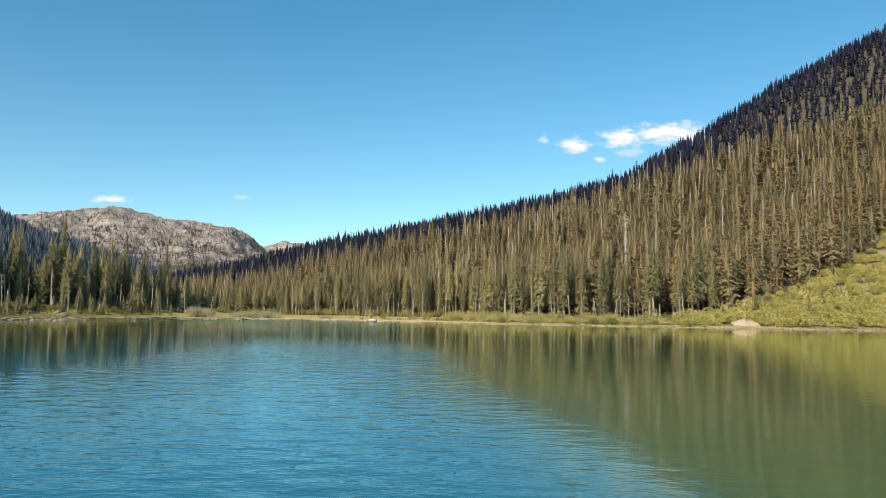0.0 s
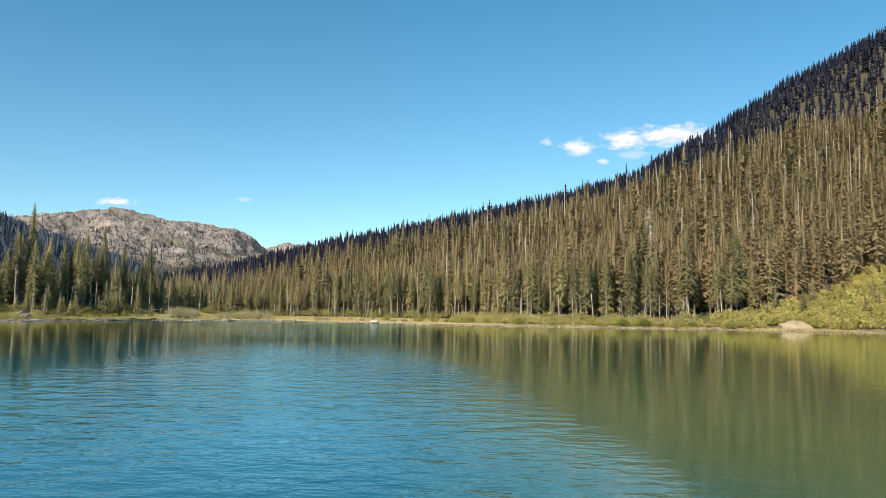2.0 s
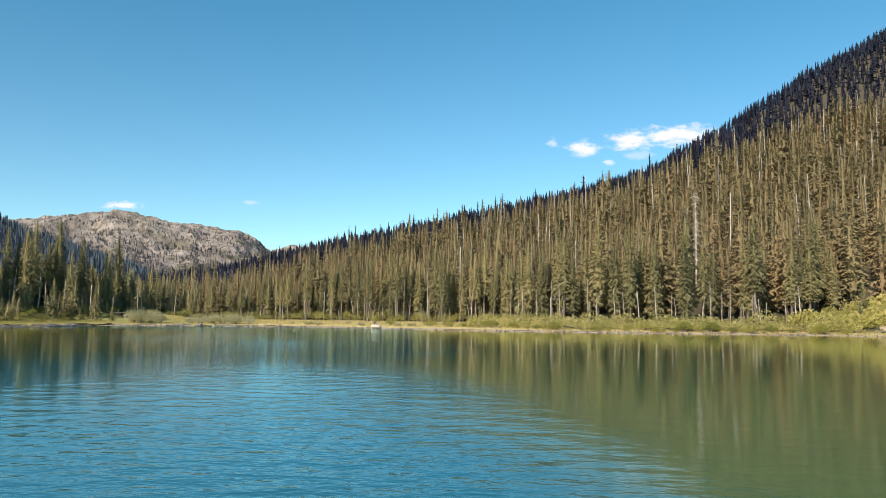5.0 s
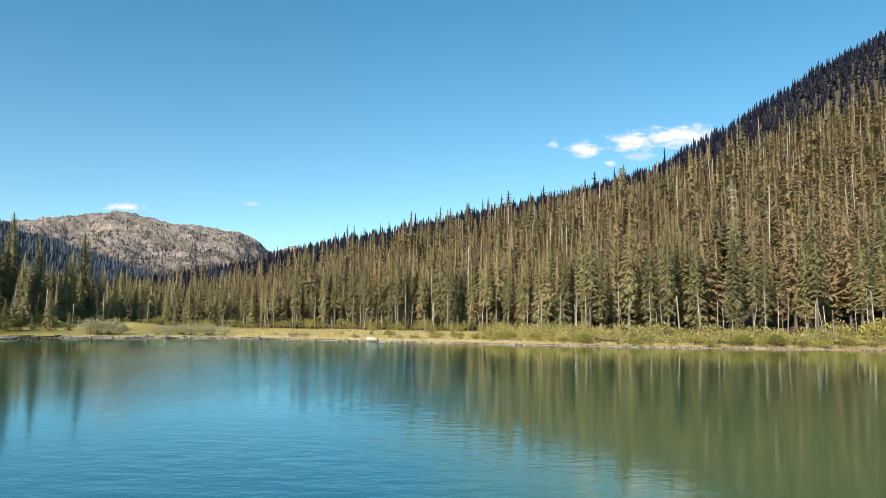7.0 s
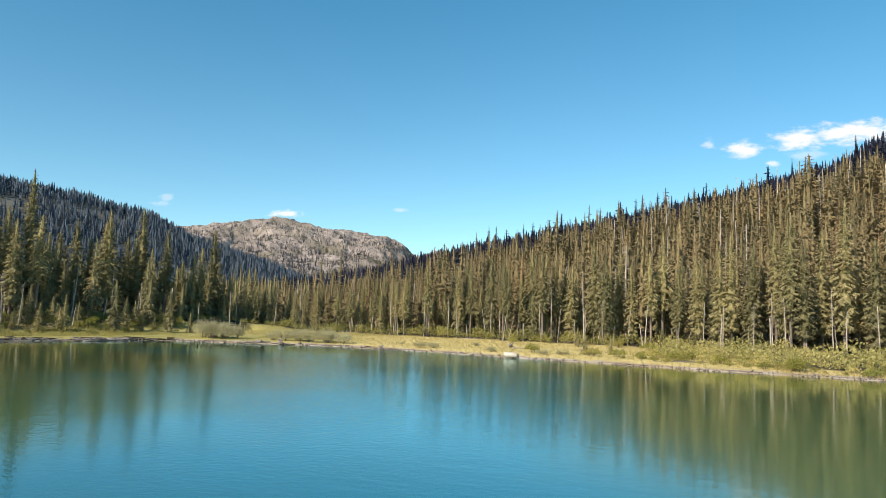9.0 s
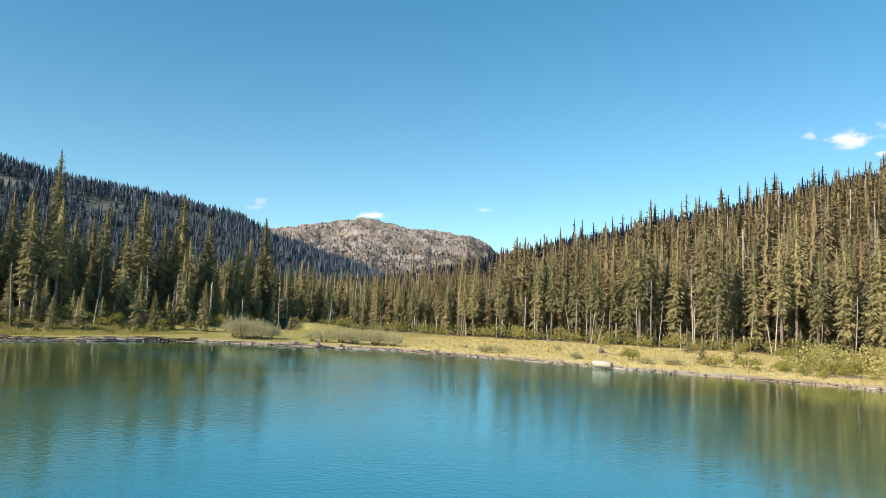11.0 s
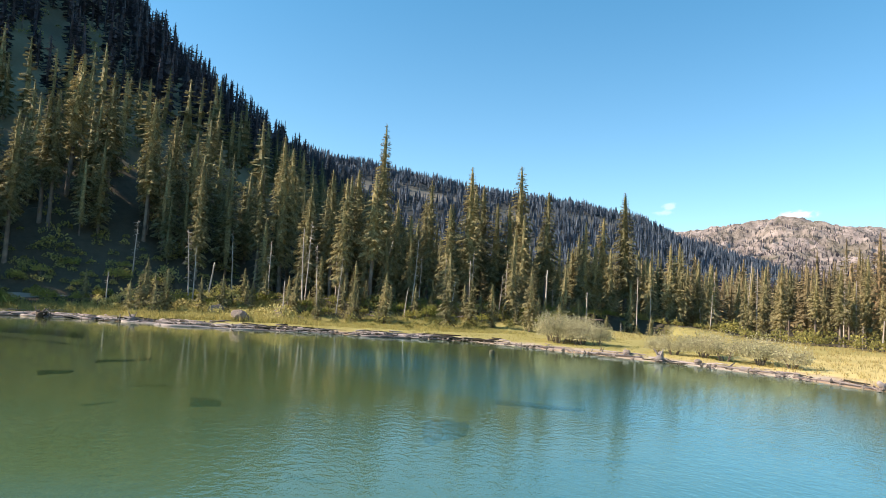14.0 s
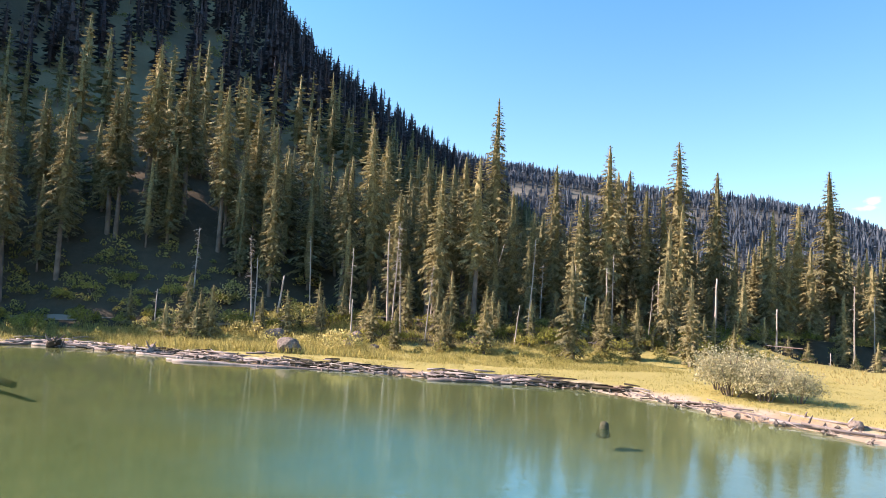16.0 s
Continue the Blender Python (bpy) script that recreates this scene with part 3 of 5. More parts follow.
def ring_tube(points, radii, sides=6, cap=True):
    """A bent tapering tube: verts and triangles."""
    points, radii = np.asarray(points, float), np.asarray(radii, float)
    k = len(points)
    t = np.gradient(points, axis=0)
    t /= np.linalg.norm(t, axis=1)[:, None] + 1e-9
    ref = np.where(np.abs(t[:, 2:3]) > 0.9, np.array([[1.0, 0, 0]]), np.array([[0, 0, 1.0]]))
    a = np.cross(t, ref)
    a /= np.linalg.norm(a, axis=1)[:, None] + 1e-9
    b = np.cross(t, a)
    ang = np.arange(sides) / sides * 2 * np.pi
    v = points[:, None] + radii[:, None, None] * (np.cos(ang)[None, :, None] * a[:, None] + np.sin(ang)[None, :, None] * b[:, None])
    v = v.reshape(-1, 3)
    f = []
    for i in range(k - 1):
        for j in range(sides):
            p, q = i * sides + j, i * sides + (j + 1) % sides
            f += [(p, q, q + sides), (p, q + sides, p + sides)]
    if cap:
        n = len(v)
        v = np.vstack([v, points[0], points[-1]])
        for j in range(sides):
            f += [(n, (j + 1) % sides, j), (n + 1, (k - 1) * sides + j, (k - 1) * sides + (j + 1) % sides)]
    return v, np.array(f)


def join(pieces):
    """Joins (verts, faces) pieces into one pair."""
    vs, fs, n = [], [], 0
    for v, f in pieces:
        vs.append(v)
        fs.append(np.asarray(f) + n)
        n += len(v)
    return np.vstack(vs), np.vstack(fs)


def crown(r, h, radius, skirt, levels, per, style, gap=0.0, full=1.0):
    """A conifer's crown: whorls of short drooping boughs, each a flat fan of sprays, round a thin dense core."""
    ragged = r.uniform(0, 6.283, 4)

    def outline(u, az):
        base = np.minimum((1 - u) ** (0.80 / full) * 0.97 + 0.03, 0.62 + 1.3 * u)
        return radius * base * (1 + 0.10 * np.sin(2 * az + ragged[0] + 5 * u) + 0.10 * np.sin(17 * u + 3 * az + ragged[1]) + 0.06 * np.sin(41 * u + 2 * az + ragged[2]))

    u = np.repeat((np.arange(levels) + r.uniform(0, 0.8, levels)) / levels, per)
    u = np.clip(u + r.normal(0, 0.25 / levels, len(u)), 0, 0.985)
    az = np.tile(np.arange(per) / per * 6.283, levels) + np.repeat(r.uniform(0, 6.283, levels), per) + r.normal(0, 0.35, len(u))
    if gap:
        hole = 0.5 + 0.5 * np.sin(9 * u + ragged[3]) * np.sin(23 * u + 2 * az + ragged[0])
        keep = r.random(len(u)) > gap * 1.3 * hole
        u, az = u[keep], az[keep]
    n = len(u)
    length = outline(u, az) * r.uniform(0.72, 1.16, n)
    droop = r.uniform(0.28, 0.72, n) * (1.15 - 0.65 * u)
    z0 = (skirt + (1 - skirt) * u) * h

    def spine(s, side=0.0, drop=0.0):
        """A point of each bough: s along it, side across it, drop below it, in shares of its length."""
        q = length * s
        x = np.cos(az) * q - np.sin(az) * length * side
        y = np.sin(az) * q + np.cos(az) * length * side
        return np.stack([x, y, z0 + length * (0.20 * s - droop * s ** 1.5 - drop)], 1)

    tris = []
    if style in ("fine", "mid"):
        for s in ((0.44, 0.60, 0.74, 0.87) if style == "fine" else (0.50, 0.78)):
            half = 0.085 if style == "fine" else 0.16
            for way in (-1, 1):
                reach = (0.46 - 0.28 * s) * r.uniform(0.6, 1.3, n)
                tip = spine(s + 0.55 * reach, way * reach, r.uniform(0.02, 0.22, n))
                tris.append(np.stack([spine(s - half), spine(s + half), tip], 1))
        tris.append(np.stack([spine(0.78, -0.06), spine(0.78, 0.06), spine(1.10, r.normal(0, 0.06, n), r.normal(0.02, 0.08, n))], 1))
    else:
        wide = 0.36 if style == "far" else 0.62
        root, tip = spine(0.05), spine(1.0, r.normal(0, 0.08, n))
        for way in (-1, 1):
            tris.append(np.stack([root, spine(0.62, way * wide * r.uniform(0.8, 1.2, n), r.uniform(0.05, 0.25, n)), tip], 1))
    v = np.stack(tris, 1).reshape(-1, 3)
    f = np.arange(len(v)).reshape(-1, 3)
    # the dense inner foliage
    rings, sides = {"fine": (10, 6), "mid": (6, 5), "far": (4, 4), "tiny": (3, 3)}[style]
    cu = np.linspace(0.02, 0.99, rings)
    cr = radius * {"fine": 0.36, "mid": 0.27, "far": 0.30, "tiny": 0.5}[style] * np.minimum((1 - cu) ** (0.80 / full) * 0.96 + 0.02, 0.5 + 1.6 * cu)
    ring = np.arange(sides) / sides * 6.283 + r.uniform(0, 6.28)
    q = cr[:, None] * r.uniform(0.65, 1.3, (rings, sides))
    pz = (skirt + (1 - skirt) * cu)[:, None] * h + r.normal(0, 0.012, (rings, sides)) * h
    pv = np.stack([q * np.cos(ring), q * np.sin(ring), pz], 2).reshape(-1, 3)
    pf = []
    for i in range(rings - 1):
        for j in range(sides):
            p0, p1 = i * sides + j, i * sides + (j + 1) % sides
            pf += [(p0, p1, p1 + sides), (p0, p1 + sides, p0 + sides)]
    return np.vstack([v, pv]), np.vstack([f, np.array(pf) + len(v)])


def stem(r, h, width, sides=6, twigs=0, skirt=0.2):
    zs = np.linspace(-0.4, h, 6)
    lean = r.normal(0, 0.006, 2)
    pts = np.stack([lean[0] * zs, lean[1] * zs, zs], 1)
    pieces = [ring_tube(pts, width * (1.02 - np.clip(zs / h, 0, 1)) ** 0.85 + 0.012, sides, False)]
    for _ in range(twigs):
        z, a, l = r.uniform(0.08, skirt + 0.25) * h, r.uniform(0, 6.28), r.uniform(0.5, 1.6)
        p = np.array([[0, 0, z], [math.cos(a) * l * 0.5, math.sin(a) * l * 0.5, z - 0.08 * l], [math.cos(a) * l, math.sin(a) * l, z - 0.35 * l]])
        pieces.append(ring_tube(p, [0.035, 0.022, 0.008], 3, False))
    return join(pieces)


def make_tree(r, h, radius, skirt, levels, per, gap, full=1.0):
    """One conifer thing: an empty with a trunk and a crown."""
    tree = new("spruce_tree")
    t = new("trunk", mesh_from("trunk", *stem(r, h * 0.97, 0.012 * h + 0.05, 7, 16, skirt), [M_BARK], True))
    c = new("crown", mesh_from("crown", *crown(r, h, radius, skirt, levels, per, "fine", gap, full), [M_TREE]))
    t.parent = c.parent = tree
    return tree


rt = np.random.default_rng(11)
# height, radius, bare share of the stem, whorls, boughs, gaps, fullness
KINDS = [(20, 2.2, 0.18, 62, 7, 0.10, 1.3), (18, 2.0, 0.30, 54, 7, 0.20, 1.35), (23, 2.55, 0.14, 72, 7, 0.14, 1.2), (15, 1.85, 0.14, 50, 7, 0.08, 1.45),
         (12, 1.6, 0.07, 42, 7, 0.08, 1.3), (16, 1.7, 0.34, 44, 7, 0.28, 1.3), (9, 1.45, 0.04, 30, 7, 0.05, 1.3), (5, 1.15, 0.02, 18, 7, 0.03, 1.1)]
TREES = []
for kind in KINDS:
    t = make_tree(rt, *kind)
    tagged(t, "tall narrow green spruce with drooping boughs at the forest edge", "tree", "conifers by the lake")
    TREES.append(t)
USED = [False] * len(TREES)


def z_at(x, y):
    return float(ground_height(np.array([x]), np.array([y]))[0])


def place_tree(x, y, h, label="", pick=None, wide=1.0):
    k = pick if pick is not None else min(range(len(KINDS)), key=lambda i: abs(KINDS[i][0] - h) + rt.uniform(0, 3.5))
    s = h / KINDS[k][0]
    w = wide * s ** 0.6 * rt.uniform(0.9, 1.15)
    m = pose(x, y, z_at(x, y) - 0.05, rt.normal(0, 0.9), rt.normal(0, 0.9), rt.uniform(0, 360)) @ Matrix.Diagonal((w, w, s, 1))
    if USED[k]:
        ob = copy_thing(TREES[k], m @ Matrix.Diagonal(tuple(1 / q for q in TREES[k].scale) + (1,)))
    else:
        ob = TREES[k]
        ob.matrix_basis = m
        USED[k] = True
    if label:
        ob["label"] = label
    return ob


# tall trees that stand out
place_tree(-109.7, 171.3, 24.6, "tallest dark spruce with a full pointed crown above the others", 2)
for x, y, h in ((-102.1, 180.8, 19.2), (-103.1, 190.1, 20.8), (-98.3, 191.1, 16.6), (-99.5, 208, 19.5), (-109.4, 187.9, 18.2), (-104.5, 176, 17.0), (-108, 166, 16.5), (-112, 158.5, 20.5), (-115, 160.5, 18.5),
                (-107.5, 185, 17.5), (-101.5, 187.5, 15.0), (-98.5, 201.5, 14.5), (-106, 172, 14.0)):
    place_tree(x, y, h)
taken = [(o.matrix_basis.translation.x, o.matrix_basis.translation.y) for o in scene.objects if o.name.startswith("spruce_tree") and o.matrix_basis.translation.length > 5]


def scatter(r, x0, x1, y0, y1, gap, keep):
    """Jittered places, gap apart, where keep(x, y) holds."""
    nx, ny = int((x1 - x0) / gap), int((y1 - y0) / gap)
    i, j = np.meshgrid(np.arange(nx), np.arange(ny), indexing="ij")
    x = x0 + (i + 0.5 * (j % 2) + r.uniform(0.05, 0.95, i.shape)) * gap
    y = y0 + (j + r.uniform(0.05, 0.95, i.shape)) * gap
    x, y = x.ravel(), y.ravel()
    ok = keep(x, y)
    return x[ok], y[ok]


def edge_y(x):
    """The forest's edge beyond the meadow and along the east shore."""
    return steps(x, [(-90, 213), (-60, 208), (-30, 205), (-12, 202), (-4, 197), (2, 190), (20, 184), (36, 180), (46, 177), (54, 178), (62, 184), (80, 200), (100, 218), (160, 262)])


rs = np.random.default_rng(5)
# the near wood on the west bank
px, py = scatter(rs, -150, -84, 88, 226, 4.0, lambda x, y: (x < front_x(y)) & (x > front_x(y) - 17))
for x, y in zip(px, py):
    if min(math.hypot(x - a, y - b) for a, b in taken) < 2.4:
        continue
    if (y < 150 and x > -117 and rs.random() < 0.5) or (130 < y < 146 and x > front_x(y) - 7):
        continue
    place_tree(x, y, float((rs.choice([10, 12, 13.5, 15, 16.5, 18]) + rs.uniform(-1, 1)) * steps(y, [(150, 1), (178, 0.92), (190, 0.74), (215, 0.6)])))
# the wood's edge behind the meadow, lower up the valley and taller towards the spur
px, py = scatter(rs, -86, 2, 170, 228, 3.5, lambda x, y: (y > edge_y(x)) & (y < edge_y(x) + 9))
for x, y in zip(px, py):
    place_tree(x, y, float(steps(x, [(-86, 8.5), (-62, 10.5), (-38, 14.5), (-10, 16.5), (10, 16)]) * rs.uniform(0.7, 1.2)), pick=int(rs.choice([0, 3, 3, 4, 1, 5])), wide=0.86)
# the shore wood
px, py = scatter(rs, 2, 62, 166, 206, 4.2, lambda x, y: (y > edge_y(x)) & (y < edge_y(x) + 10))
for x, y in zip(px, py):
    place_tree(x, y, float(rs.uniform(13, 23)), pick=int(rs.choice([0, 0, 3, 2, 1])), wide=0.92)

# the wooded slopes, past counting
TEMPLATES = {}
for style, n, args in (("mid", 12, (27, 6)), ("far", 10, (17, 4)), ("tiny", 8, (5, 3))):
    r = np.random.default_rng({"mid": 61, "far": 62, "tiny": 63}[style])
    TEMPLATES[style] = []
    for k in range(n):
        cv, cf = crown(r, 1.0, r.uniform(0.130, 0.172) * (1.3 if style == "tiny" else 1.0), r.uniform(0.04, 0.16), *args, style, 0.08 if style == "mid" else 0.0, r.uniform(1.05, 1.6))
        tv, tf = ring_tube(np.array([[0, 0, -0.05], [0, 0, 0.98]]), [0.012, 0.001], 4 if style == "mid" else 3, False)
        tf = tf[:1] if style == "tiny" else tf
        TEMPLATES[style].append((np.vstack([cv, tv]), np.vstack([cf, tf + len(cv)]), np.r_[np.zeros(len(cf)), np.ones(len(tf))].astype(int)))


def forest(name, label, style, x, y, h, needles, seed, z=None):
    r = np.random.default_rng(seed)
    z = ground_height(x, y) if z is None else z
    which = r.integers(0, len(TEMPLATES[style]), len(x))
    vs, fs, ms, ts, base = [], [], [], [], 0
    tint = np.clip(0.5 + 0.28 * r.normal(size=len(x)), 0, 1)
    for k, (v, f, mi) in enumerate(TEMPLATES[style]):
        sel = np.where(which == k)[0]
        if not len(sel):
            continue
        a = r.uniform(0, 6.283, len(sel))
        w = h[sel] * r.uniform(0.8, 1.3, len(sel)) * (16 / h[sel]) ** 0.25
        c, s = np.cos(a), np.sin(a)
        p = np.empty((len(sel), len(v), 3), np.float32)
        lean = r.normal(0, 0.012, (2, len(sel)))
        p[:, :, 2] = v[None, :, 2] * h[sel, None] + z[sel, None]
        p[:, :, 0] = (c[:, None] * v[None, :, 0] - s[:, None] * v[None, :, 1]) * w[:, None] + x[sel, None] + lean[0][:, None] * v[None, :, 2] * h[sel, None]
        p[:, :, 1] = (s[:, None] * v[None, :, 0] + c[:, None] * v[None, :, 1]) * w[:, None] + y[sel, None] + lean[1][:, None] * v[None, :, 2] * h[sel, None]
        vs.append(p.reshape(-1, 3))
        fs.append((f[None] + (np.arange(len(sel)) * len(v))[:, None, None]).reshape(-1, 3) + base)
        ms.append(np.tile(mi, len(sel)))
        ts.append(np.repeat(tint[sel], len(v)))
        base += len(sel) * len(v)
    ob = new(name, mesh_from(name, np.vstack(vs), np.vstack(fs), [needles, M_BARK], False, np.concatenate(ms), {"tint": np.concatenate(ts)}))
    return tagged(ob, label, "forest", kind="stuff")


rf = np.random.default_rng(17)
# the sunny spur: first rows close, then up to the crest
x, y = scatter(rf, -86, 170, 172, 300, 4.7, lambda x, y: (y > edge_y(x) + np.where(x < 62, 9, 0)) & (y < 300) & (np.abs(x) < y * 0.62 + 20) & ((np.abs(x - 0.305 * y + 25.1) > 2.6) | (y < 190) | (y > 228)))
forest("spruce_forest", "dense olive-brown spruce forest on the sunny slope beyond the lake", "mid", x, y, rf.uniform(8.5, 21, len(x)) * steps(x, [(-86, 0.66), (-40, 0.92), (0, 1.08)]) * (1 + 0.16 * lumps(x, y, 22, 97)), M_FOREST, 71)
x, y = scatter(rf, -150, 260, 300, 415, 5.3, lambda x, y: (x < y * 0.60 + 20))
forest("upper_spruce_forest", "olive-brown spruce forest climbing to the crest of the spur", "far", x, y, rf.uniform(8, 18, len(x)) * np.where(rf.random(len(x)) < 0.12, 1.35, 1.0), M_FOREST, 72)
# the valley floor north-west of the meadow
x, y = scatter(rf, -190, -80, 200, 330, 4.6, lambda x, y: (x < np.where(y < 226, front_x(y) - 28, 0)) & (y > edge_y(x) * 0 + 200))
forest("valley_forest", "low spruce wood on the valley floor behind the meadow", "far", x, y, rf.uniform(7.5, 13, len(x)), M_FOREST, 73)
# the dark ridge, its shade and haze put into the needle colour
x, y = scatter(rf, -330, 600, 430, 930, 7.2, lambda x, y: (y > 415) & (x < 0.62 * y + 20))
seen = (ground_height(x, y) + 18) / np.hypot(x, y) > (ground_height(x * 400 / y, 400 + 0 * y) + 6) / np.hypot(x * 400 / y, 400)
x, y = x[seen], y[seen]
forest("dark_fir_forest", "fir forest on the high ridge behind the spur, darkened for shade and haze", "tiny", x, y, rf.uniform(11, 20, len(x)), M_SHADE_FIR, 74)
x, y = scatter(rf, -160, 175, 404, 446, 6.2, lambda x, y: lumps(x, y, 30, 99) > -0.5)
forest("crest_firs", "tall firs standing along the crest of the spur, darkened for shade", "far", x, y, rf.uniform(11, 27, len(x)), M_SHADE_FIR, 79)
# the shaded hill
x, y = scatter(rf, -350, -112, 60, 300, 5.1, lambda x, y: (x < front_x(np.clip(y, 80, 230)) - 27) & (lumps(x, y, 60, 91) > -0.45))
clearing = (x < -140) & (x > -205) & (y < 152) & (y > 96) & (rf.random(len(x)) < 0.3)
x, y = x[~clearing], y[~clearing]
bx, by = scatter(rf, -150, -95, 84, 222, 4.8, lambda x, y: (x < front_x(y) - 6) & (x > front_x(y) - np.where(y < 150, 26, 34)))
forest("bank_forest", "dense young spruces in the shade behind the bank", "mid", bx, by, rf.uniform(6, 13, len(bx)), M_BANK, 78)
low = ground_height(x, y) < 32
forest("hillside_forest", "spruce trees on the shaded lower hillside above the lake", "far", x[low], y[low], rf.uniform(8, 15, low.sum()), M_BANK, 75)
# upper firs get the darker needles, with the hill's shade in their colour
forest("shaded_fir_forest", "fir trees on the steep shaded hillside above the lake, needles darkened for shade", "far", x[~low], y[~low], rf.uniform(8, 16, (~low).sum()), M_FIR, 77)
# the hill up the valley
az = rf.uniform(-78, -22, 11000)
rad = np.sqrt(rf.uniform(430 ** 2, 935 ** 2, 11000))
x, y = -20 + rad * np.sin(np.radians(az)), 110 + rad * np.cos(np.radians(az))
ok = (ground_height(x, y) > 1.0) & (y > 180) & ((lumps(x, y, 130, 93) < 0.60) | (rf.random(len(x)) < 0.3)) & ~((x > -330) & (y < 320)) & ((lumps(x, y, 130, 93) * 1.4 - 0.35 < 0.25) | (ground_height(x, y) < 88) | (rf.random(len(x)) < 0.35))
x, y = x[ok], y[ok]
forest("valley_hill_forest", "fir forest on the hill up the valley, tinted blue for haze", "tiny", x, y, rf.uniform(6.5, 13, len(x)), M_HAZE_FIR, 76)

# scattered firs over the bare mountain, thicker in the hollows and lower down
gxm, gym, gzm, gam, grm = (q.ravel() for q in MOUNTAIN)
odds = np.clip(0.55 + 0.9 * lumps(gxm, gym, 170, 45) + 0.5 * lumps(gxm, gym, 60, 46), 0.05, 1) * np.clip(1.25 - gzm / 330, 0.3, 1) * ((grm > 1420) & (grm < 2190) & (np.degrees(gam) < -18.4) & (np.degrees(gam) > -47))
pick = rf.choice(len(gxm), 5200, replace=False, p=odds / odds.sum())
forest("mountain_firs", "scattered dark firs on the bare rocky mountain", "tiny", gxm[pick] + rf.normal(0, 4, len(pick)), gym[pick], rf.uniform(6, 12, len(pick)), M_FIR, 70, gzm[pick] - 0.8)

# ---- dead standing trees ----


def make_snag(r, h, width, branches, top=0.35):
    ob = new("dead_tree")
    zs = np.linspace(-0.3, h, 8)
    wig = np.cumsum(r.normal(0, 0.02, (8, 2)), axis=0) * h / 8
    pts = np.stack([wig[:, 0], wig[:, 1], zs], 1)
    t = new("trunk", mesh_from("trunk", *ring_tube(pts, width * (1 - (1 - top) * np.clip(zs / h, 0, 1)), 7), [M_SNAG], True))
    t.parent = ob
    pieces = []
    for _ in range(branches):
        z, a, l = r.uniform(0.3, 0.97) * h, r.uniform(0, 6.28), r.uniform(0.12, 0.8)
        p = np.array([[0, 0, z], [math.cos(a) * l * 0.5, math.sin(a) * l * 0.5, z + 0.04 * l], [math.cos(a) * l, math.sin(a) * l, z - 0.28 * l]])
        p[:, :2] += np.array([np.interp(z, zs, pts[:, 0]), np.interp(z, zs, pts[:, 1])])
        pieces.append(ring_tube(p, [0.036, 0.024, 0.009], 4, False))
    if pieces:
        b = tagged(new("branch", mesh_from("branch", *join(pieces), [M_SNAG])), kind="stuff")
        b.parent = ob
    return ob


rd = np.random.default_rng(23)
SNAGS = [make_snag(rd, 10, 0.14, 9), make_snag(rd, 10, 0.13, 22), make_snag(rd, 10, 0.12, 46, 0.15), make_snag(rd, 10, 0.18, 4, 0.6), make_snag(rd, 10, 0.15, 170, 0.12)]
for s in SNAGS:
    tagged(s, "bleached grey dead tree trunk standing bare at the forest edge", "dead tree", "dead standing trees")
snag_used = [False] * 5


def place_snag(x, y, h, k=0, lean=0.0, way=0.0, wide=1.0):
    s = h / 10
    m = pose(x, y, z_at(x, y) - 0.1, 0, 0, way) @ pose(0, 0, 0, 0, lean, 0) @ Matrix.Diagonal((wide * s ** 0.4, wide * s ** 0.4, s, 1))
    if snag_used[k]:
        return copy_thing(SNAGS[k], m @ Matrix.Diagonal(tuple(1 / q for q in SNAGS[k].scale) + (1,)))
    SNAGS[k].matrix_basis, snag_used[k] = m, True
    return SNAGS[k]


for x, y, h, k, lean in ((-104.2, 159, 9.6, 2, 2), (-105.5, 146.5, 6.6, 1, 0), (-99.2, 158.6, 7.8, 2, 3), (-98.4, 160.6, 6.6, 2, -4), (-99.1, 170.7, 8.8, 1, 4), (-96.2, 153.6, 4.2, 3, 0),
                         (-97.0, 175, 4.0, 3, 6), (-97.5, 178, 6.5, 0, -3), (-96.5, 182, 5.0, 1, 5), (-96, 168, 3.6, 0, -6), (-3, 207.5, 6.4, 0, -9), (6.7, 187, 8.3, 0, -3), (5.0, 188, 9.0, 1, 2),
                         (28, 181.0, 5.6, 0, -6), (24.5, 181.5, 5.0, 0, -3), (40.7, 177.4, 5.9, 0, -5), (42, 176.6, 5.6, 3, 4), (43, 177, 4.9, 0, 2), (39.2, 176.8, 4.4, 1, -3), (4.4, 203, 15.5, 1, 1),
                         (-57, 206, 4.5, 0, 4), (-35.6, 200.5, 4.8, 0, -10), (-34.8, 201, 5.0, 0, 12), (-22, 203.5, 12.5, 1, -4), (-19, 203, 8.0, 0, -22), (-12, 198, 7.0, 0, -4),
                         (-7, 197, 4.4, 0, -4), (-2, 183, 5.6, 0, -14), (1.5, 178, 7.0, 2, 0), (-86, 218, 10.5, 0, 6), (-85, 219, 9.6, 0, -1), (-90, 216, 8.8, 0, 0), (-70, 213, 11, 2, 0), (-68.6, 213, 8, 0, 0),
                         (-52, 209, 7.5, 0, 2), (-46, 208, 6.2, 0, -3), (-39, 206, 7.0, 1, 2), (-28, 206, 9.5, 0, 0), (12, 185.5, 9.5, 1, 1), (18, 183.5, 4.6, 0, 8), (34, 179.6, 9.0, 2, 0), (48, 176.4, 8, 1, 2)):
    place_snag(x, y, h, k, lean, rd.uniform(0, 360), rd.uniform(0.6, 0.85))
